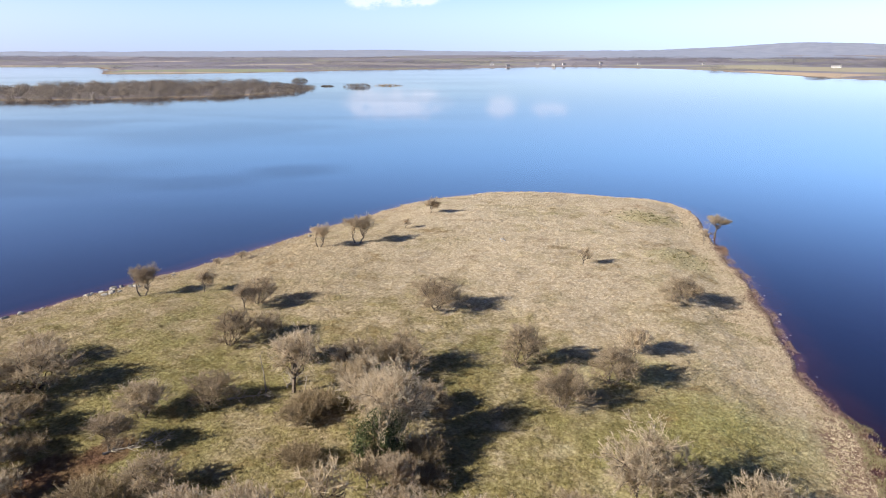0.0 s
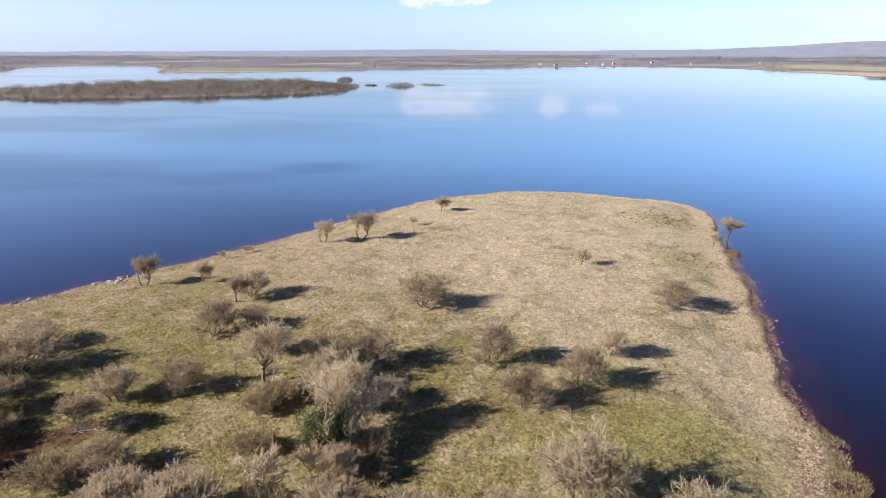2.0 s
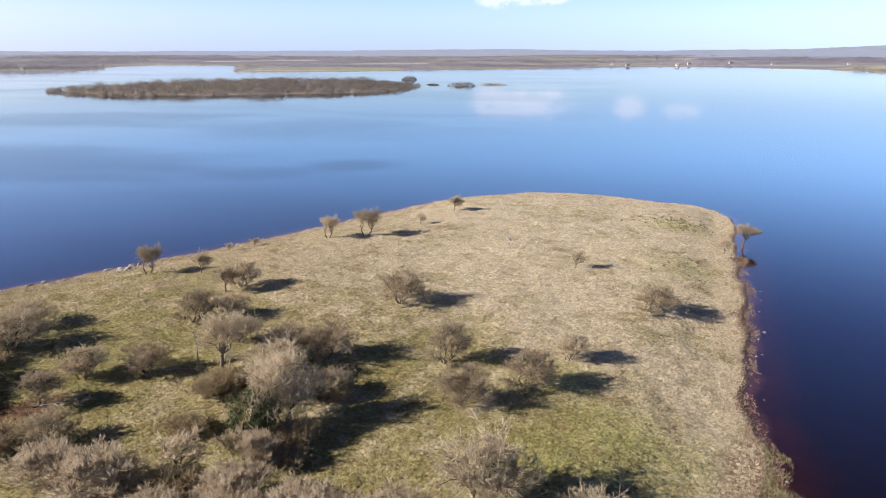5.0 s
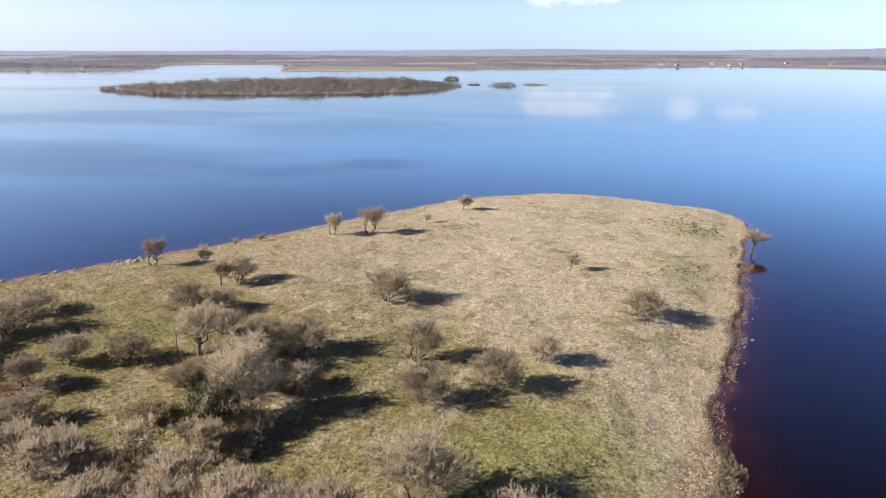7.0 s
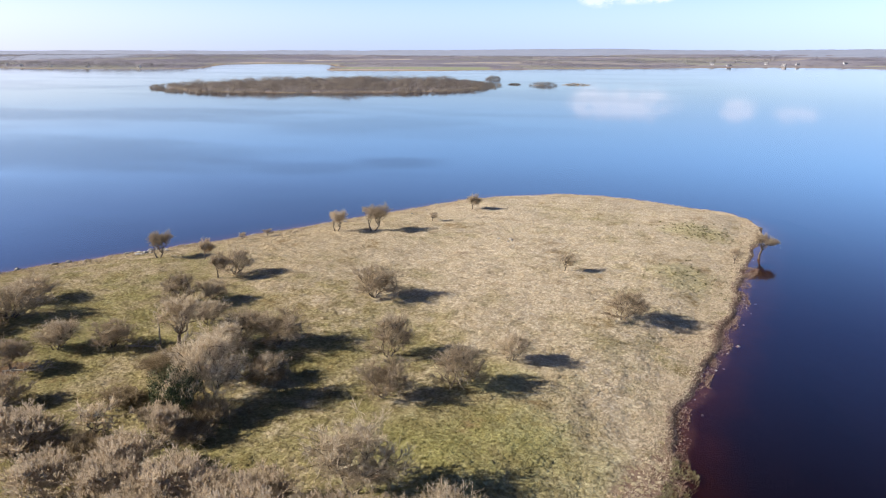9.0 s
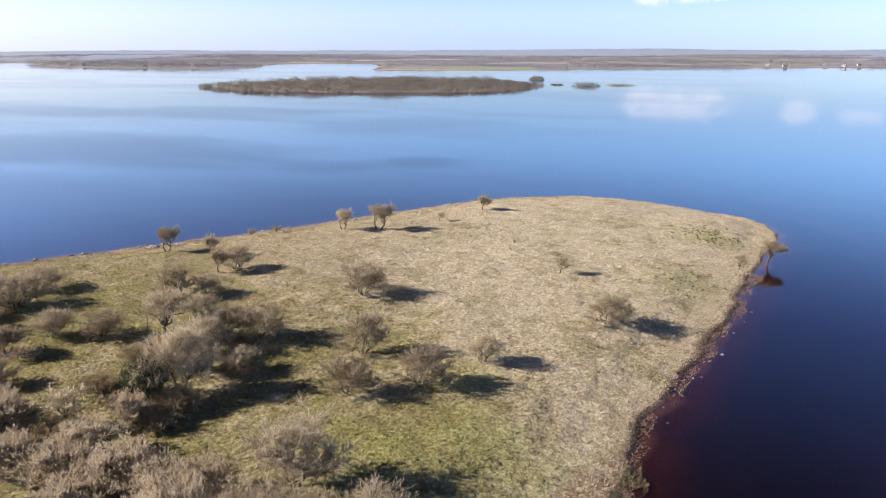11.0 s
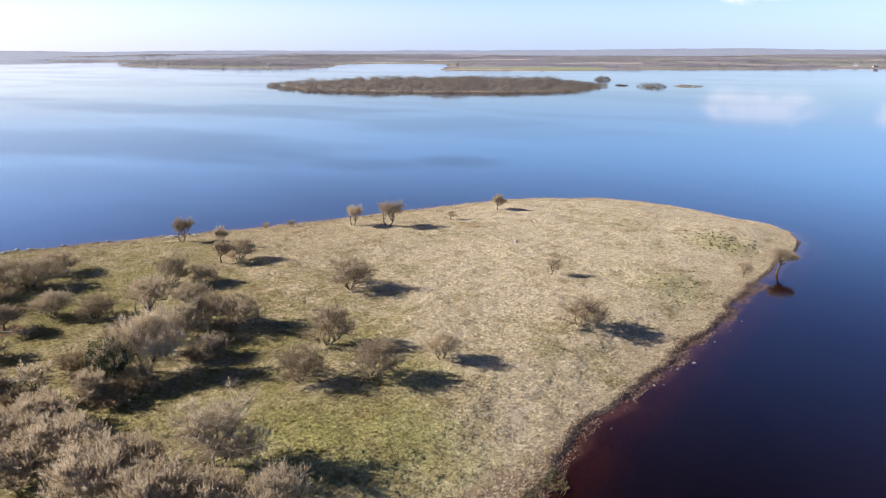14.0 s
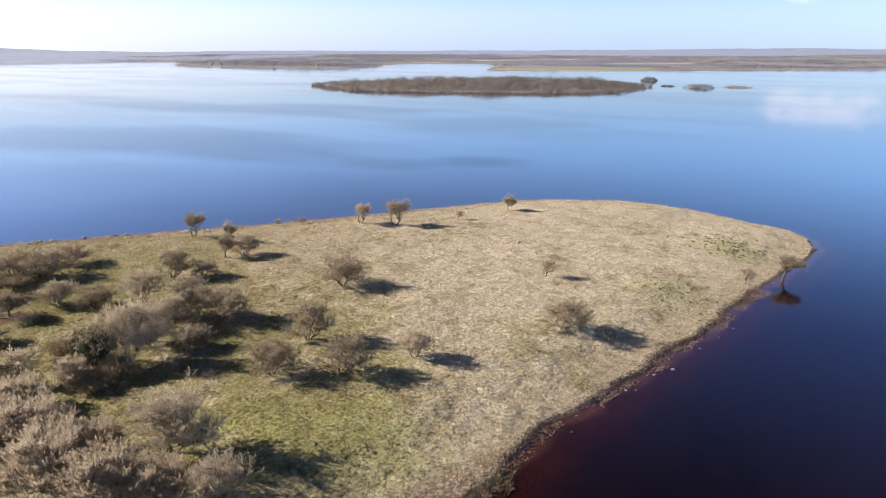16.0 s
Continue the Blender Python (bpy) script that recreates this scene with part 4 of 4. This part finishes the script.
def build_far_woods():
    rng = np.random.default_rng(41)
    x, y = scatter(rng, 60000, -2600, 1400, 850, 2550)
    m = distance(x, y, MAINLAND) + (value_noise(x, y, 60, 8) - 0.5) * 30
    wood = value_noise(x, y, 170, 42) * 0.6 + value_noise(x, y, 60, 43) * 0.4
    shore_trees = (m < -4) & (m > -50) & (value_noise(x, y, 130, 44) > 0.30)
    hedge = np.minimum(np.abs(((x * 0.94 + y * 0.34) / 150) % 1 - 0.5), np.abs(((y * 0.94 - x * 0.34) / 110) % 1 - 0.5)) > 0.475
    headland = ((x + 1200) / 420) ** 2 + ((y - 1180) / 130) ** 2 < 1
    copse = ((x + 110) / 170) ** 2 + ((y - 1430) / 110) ** 2 < 1
    keep = (m < -4) & ~in_far_field(x, y) & ((wood > np.where(x > 100, 0.47, 0.36)) | headland | copse | shore_trees | hedge) & (rng.uniform(0, 1, len(x)) < np.where(headland | copse, 1.0, np.clip(1.5 - y / 2600, 0.3, 0.85)))
    x, y = x[keep], y[keep]
    tall = rng.uniform(3.5, 8.5, len(x)) * (0.6 + 0.7 * value_noise(x, y, 120, 45))
    tall *= np.where(headland[keep], 1.35, 1.0) * np.where((x > -1150) & (x < -300) & (y > 1420) & (y < 1960) & ~headland[keep], 0.35, 1.0)
    dark = rng.uniform(0, 1, len(x)) < 0.04 + 0.2 * (value_noise(x, y, 200, 46) > 0.7) + 0.14 * headland[keep]
    z = height(x, y)
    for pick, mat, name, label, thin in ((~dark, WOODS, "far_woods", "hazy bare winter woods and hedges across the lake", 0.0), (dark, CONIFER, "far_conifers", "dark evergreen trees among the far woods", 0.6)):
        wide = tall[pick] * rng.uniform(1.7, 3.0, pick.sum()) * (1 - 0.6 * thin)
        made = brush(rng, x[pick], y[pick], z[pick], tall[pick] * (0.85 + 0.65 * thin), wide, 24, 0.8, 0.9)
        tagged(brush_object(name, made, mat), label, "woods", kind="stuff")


build_island()
build_far_woods()


# ---- stones, houses ----
def box(bm, x0, x1, y0, y1, z0, z1):
    vs = [bm.verts.new((x, y, z)) for z in (z0, z1) for x, y in ((x0, y0), (x1, y0), (x1, y1), (x0, y1))]
    for f in ((3, 2, 1, 0), (4, 5, 6, 7), (0, 1, 5, 4), (1, 2, 6, 5), (2, 3, 7, 6), (3, 0, 4, 7)):
        bm.faces.new([vs[k] for k in f])


def part(name, bm, mat, parent, label=""):
    me = bpy.data.meshes.new(name)
    bm.to_mesh(me)
    bm.free()
    me.materials.append(mat)
    ob = new(name, me)
    ob.parent = parent
    if label:
        ob["label"] = label
    return ob


def house(x, y, turn, long, deep, eaves, label):
    top = tagged(new("house"), label, "house")
    bm = bmesh.new()
    h = deep * 0.38
    box(bm, -long / 2, long / 2, -deep / 2, deep / 2, -0.6, eaves)
    for s in (-long / 2, long / 2):
        bm.faces.new([bm.verts.new(p) for p in ((s, -deep / 2, eaves), (s, deep / 2, eaves), (s, 0, eaves + h))])
    part("wall", bm, RENDER, top)
    bm = bmesh.new()
    o, t = 0.35, 0.18
    for s in (-1, 1):
        lo, hi = (s * (deep / 2 + o), eaves - o * 0.76), (0, eaves + h)
        ring = [bm.verts.new((sx * (long / 2 + o), yy, zz + dz)) for dz in (0.03, t) for sx, (yy, zz) in ((-1, lo), (1, lo), (1, hi), (-1, hi))]
        for f in ((3, 2, 1, 0), (4, 5, 6, 7), (0, 1, 5, 4), (1, 2, 6, 5), (2, 3, 7, 6), (3, 0, 4, 7)):
            bm.faces.new([ring[k] for k in f])
    roof = part("roof", bm, SLATE, top)
    for s in (-1, 1):
        bm = bmesh.new()
        box(bm, s * (long / 2 - 0.6) - 0.4, s * (long / 2 - 0.6) + 0.4, -0.35, 0.35, eaves + h - 0.5, eaves + h + 1.1)
        part("chimney", bm, RENDER, roof)
    n = max(2, int(long / 3.2))
    for k in range(n):
        for side in (-1, 1):
            bm = bmesh.new()
            cx = -long / 2 + long * (k + 0.5) / n
            yy = side * (deep / 2 + 0.02)
            box(bm, cx - 0.55, cx + 0.55, min(yy, yy - side * 0.1), max(yy, yy - side * 0.1), 1.0, 2.3)
            part("window", bm, PANE, top)
    top.matrix_basis = pose(x, y, ground_at(x, y), 0, 0, turn)


def build_houses():
    rng = random.Random(6)
    spots = [(150, 1600), (262, 1640), (120, 1690), (300, 1720), (240, 1760), (410, 1800), (809, 1424), (640, 1700), (-1225, 1140), (-1120, 1136), (-1010, 1160), (-1330, 1160), (-1400, 1180), (480, 1700)]
    for n, (x, y) in enumerate(spots):
        house(x, y, rng.uniform(-35, 35), rng.uniform(5.5, 9) if (x, y) != (809, 1424) else 18, rng.uniform(4.5, 5.5), rng.uniform(2.4, 3.4), "white rendered house with slate roof on the far shore")


def stone_mesh(seed, flat):
    rng = np.random.default_rng(seed)
    bm = bmesh.new()
    bmesh.ops.create_icosphere(bm, subdivisions=2, radius=0.5)
    cut = [(Vector(rng.normal(0, 1, 3)).normalized(), rng.uniform(0.28, 0.44)) for _ in range(9)]
    for v in bm.verts:
        for nrm, dist in cut:
            over = v.co.dot(nrm) - dist
            if over > 0:
                v.co -= nrm * over * 0.9
        v.co += v.co * rng.uniform(-0.05, 0.05)
        v.co.z *= flat
    me = bpy.data.meshes.new("stone")
    bm.to_mesh(me)
    bm.free()
    me.materials.append(STONE)
    return me


def build_stones():
    rng = np.random.default_rng(51)
    meshes = [stone_mesh(k, f) for k, f in enumerate((0.55, 0.7, 0.5, 0.8))]

    def lay(x, y, size, label, group):
        ob = new("stone", meshes[rng.integers(0, 4)])
        s = size * rng.uniform(0.8, 1.25, 3)
        ob.matrix_basis = pose(x, y, ground_at(x, y) + size * 0.06, rng.uniform(-12, 12), rng.uniform(-12, 12), rng.uniform(0, 360)) @ Matrix.Diagonal((*s, 1))
        tagged(ob, label, "stone", group)

    line = POINT[(POINT[:, 0] > -90) & (POINT[:, 0] < -8) & (POINT[:, 1] > 70)]
    for _ in range(105):
        k = rng.integers(0, len(line) - 1)
        p = line[k] + (line[k + 1] - line[k]) * rng.random()
        n = np.array([0.78, -0.62]) * (rng.exponential(1.5) - 0.1)
        lay(p[0] + n[0], p[1] + n[1], 0.22 + rng.exponential(0.22) if rng.random() < 0.85 else rng.uniform(0.8, 1.4), "pale lichened limestone boulder on the grassy shore", "stones along the stony shore")
    for _ in range(14):
        lay(-57.0 + rng.normal(0, 2.2), 109.5 + rng.normal(0, 1.6), rng.uniform(0.5, 1.3), "pale lichened limestone boulder on the grassy shore", "stones along the stony shore")
    for _ in range(5):
        lay(12.2 + rng.normal(0, 1.1), 135.5 + rng.normal(0, 0.7), rng.uniform(0.45, 0.85), "pale stone in the open grass", "stones in the grass")
    edge = POINT[(POINT[:, 0] > 40) & (POINT[:, 1] > 44) & (POINT[:, 1] < 150) & (POINT[:, 0] < 66)]
    for _ in range(50):
        k = rng.integers(0, len(edge) - 1)
        p = edge[k] + (edge[k + 1] - edge[k]) * rng.random()
        lay(p[0] + 0.2 + rng.exponential(0.45), p[1] + rng.normal(0, 0.3), rng.uniform(0.12, 0.28), "small pale stone at the foot of the peat bank", "stones awash")
    for x, y, s in ((49.3, 67.5, 0.5), (54.0, 99.5, 0.6), (52.4, 96.4, 0.45), (50.6, 90.5, 0.5), (51.6, 91.4, 0.35), (48.6, 78.4, 0.4), (47.8, 66.0, 0.45), (46.4, 61.6, 0.5), (55.4, 108.0, 0.4), (58.0, 118.0, 0.5), (52.2, 72.0, 0.5), (56.9, 113.2, 0.4)):
        if ground_at(x, y) > -0.3:
            lay(x, y, s, "pale stone awash in the shallow water", "stones awash")


def fallen(x, y, turn, long, seed, label):
    """A dead limb lying in the grass, with its broken side branches."""
    rng = np.random.default_rng(seed)
    rods, spine = [], [np.array([0.0, 0, 0.18])]
    for k in range(6):
        spine.append(spine[-1] + np.array([long / 6, rng.normal(0, 0.18), rng.normal(0.02, 0.06)]))
        rods.append((spine[-2], spine[-1], 0.13 - 0.017 * k, 0.113 - 0.017 * k))
    top = tagged(new("fallen_branch"), label, "branch")
    new("limb", rods_mesh("limb", rods, 7, DEADWOOD)).parent = top
    for _ in range(18):
        k = rng.integers(1, 6)
        d = np.array([0.7, rng.choice((-1, 1)) * rng.uniform(0.4, 1.2), rng.uniform(-0.05, 0.9)])
        a = spine[k]
        b = a + d / np.linalg.norm(d) * rng.uniform(0.6, 1.6)
        b[2] = max(b[2], 0.05)
        side = [(a, b, 0.045, 0.02)]
        for _ in range(3):
            c = b + rng.normal(0, 0.35, 3) + d * 0.3
            c[2] = max(c[2], 0.04)
            side.append((b, c, 0.022, 0.01))
        new("side_branch", rods_mesh("side_branch", side, 5, DEADWOOD)).parent = top
    top.matrix_basis = pose(x, y, ground_at(x, y), 0, 0, turn)


def build_deadwood():
    for x, y, turn, long, seed in ((-25.0, 69.0, 8, 5.0, 1), (-36.5, 67.5, -35, 4.0, 2), (-34.0, 58.0, 25, 4.5, 3), (-31.0, 60.5, -20, 3.0, 4), (-14.0, 69.5, 40, 3.0, 5), (-18.5, 71.2, 75, 2.6, 6)):
        fallen(x, y, turn, long, seed, "bleached dead branch fallen in rough grass")


def dead_pole(x, y, tall, tilt, turn, seed):
    """A dead standing stem, bare and leaning, with a few snapped side branches."""
    rng = np.random.default_rng(seed)
    p, rods = np.array([0.0, 0, -0.3]), []
    for k in range(5):
        q = p + np.array([rng.normal(0, 0.09), rng.normal(0, 0.09), (tall + 0.3) / 5])
        rods.append((p, q, 0.12 - 0.016 * k, 0.104 - 0.016 * k))
        if k > 1:
            for _ in range(2):
                rods.append((q, q + np.array([rng.normal(0, 0.35), rng.normal(0, 0.35), rng.uniform(0.1, 0.5)]), 0.035, 0.012))
        p = q
    top = tagged(new("dead_stem", rods_mesh("dead_stem", rods, 6, DEADWOOD)), "bleached dead thorn stem leaning among scrub", "dead tree")
    top.matrix_basis = pose(x, y, ground_at(x, y), tilt, tilt * 0.5, turn)


dead_pole(-20.9, 70.8, 4.4, -10, 20, 1)
dead_pole(-16.4, 69.6, 2.4, 8, 70, 2)
build_houses()
build_stones()
build_deadwood()
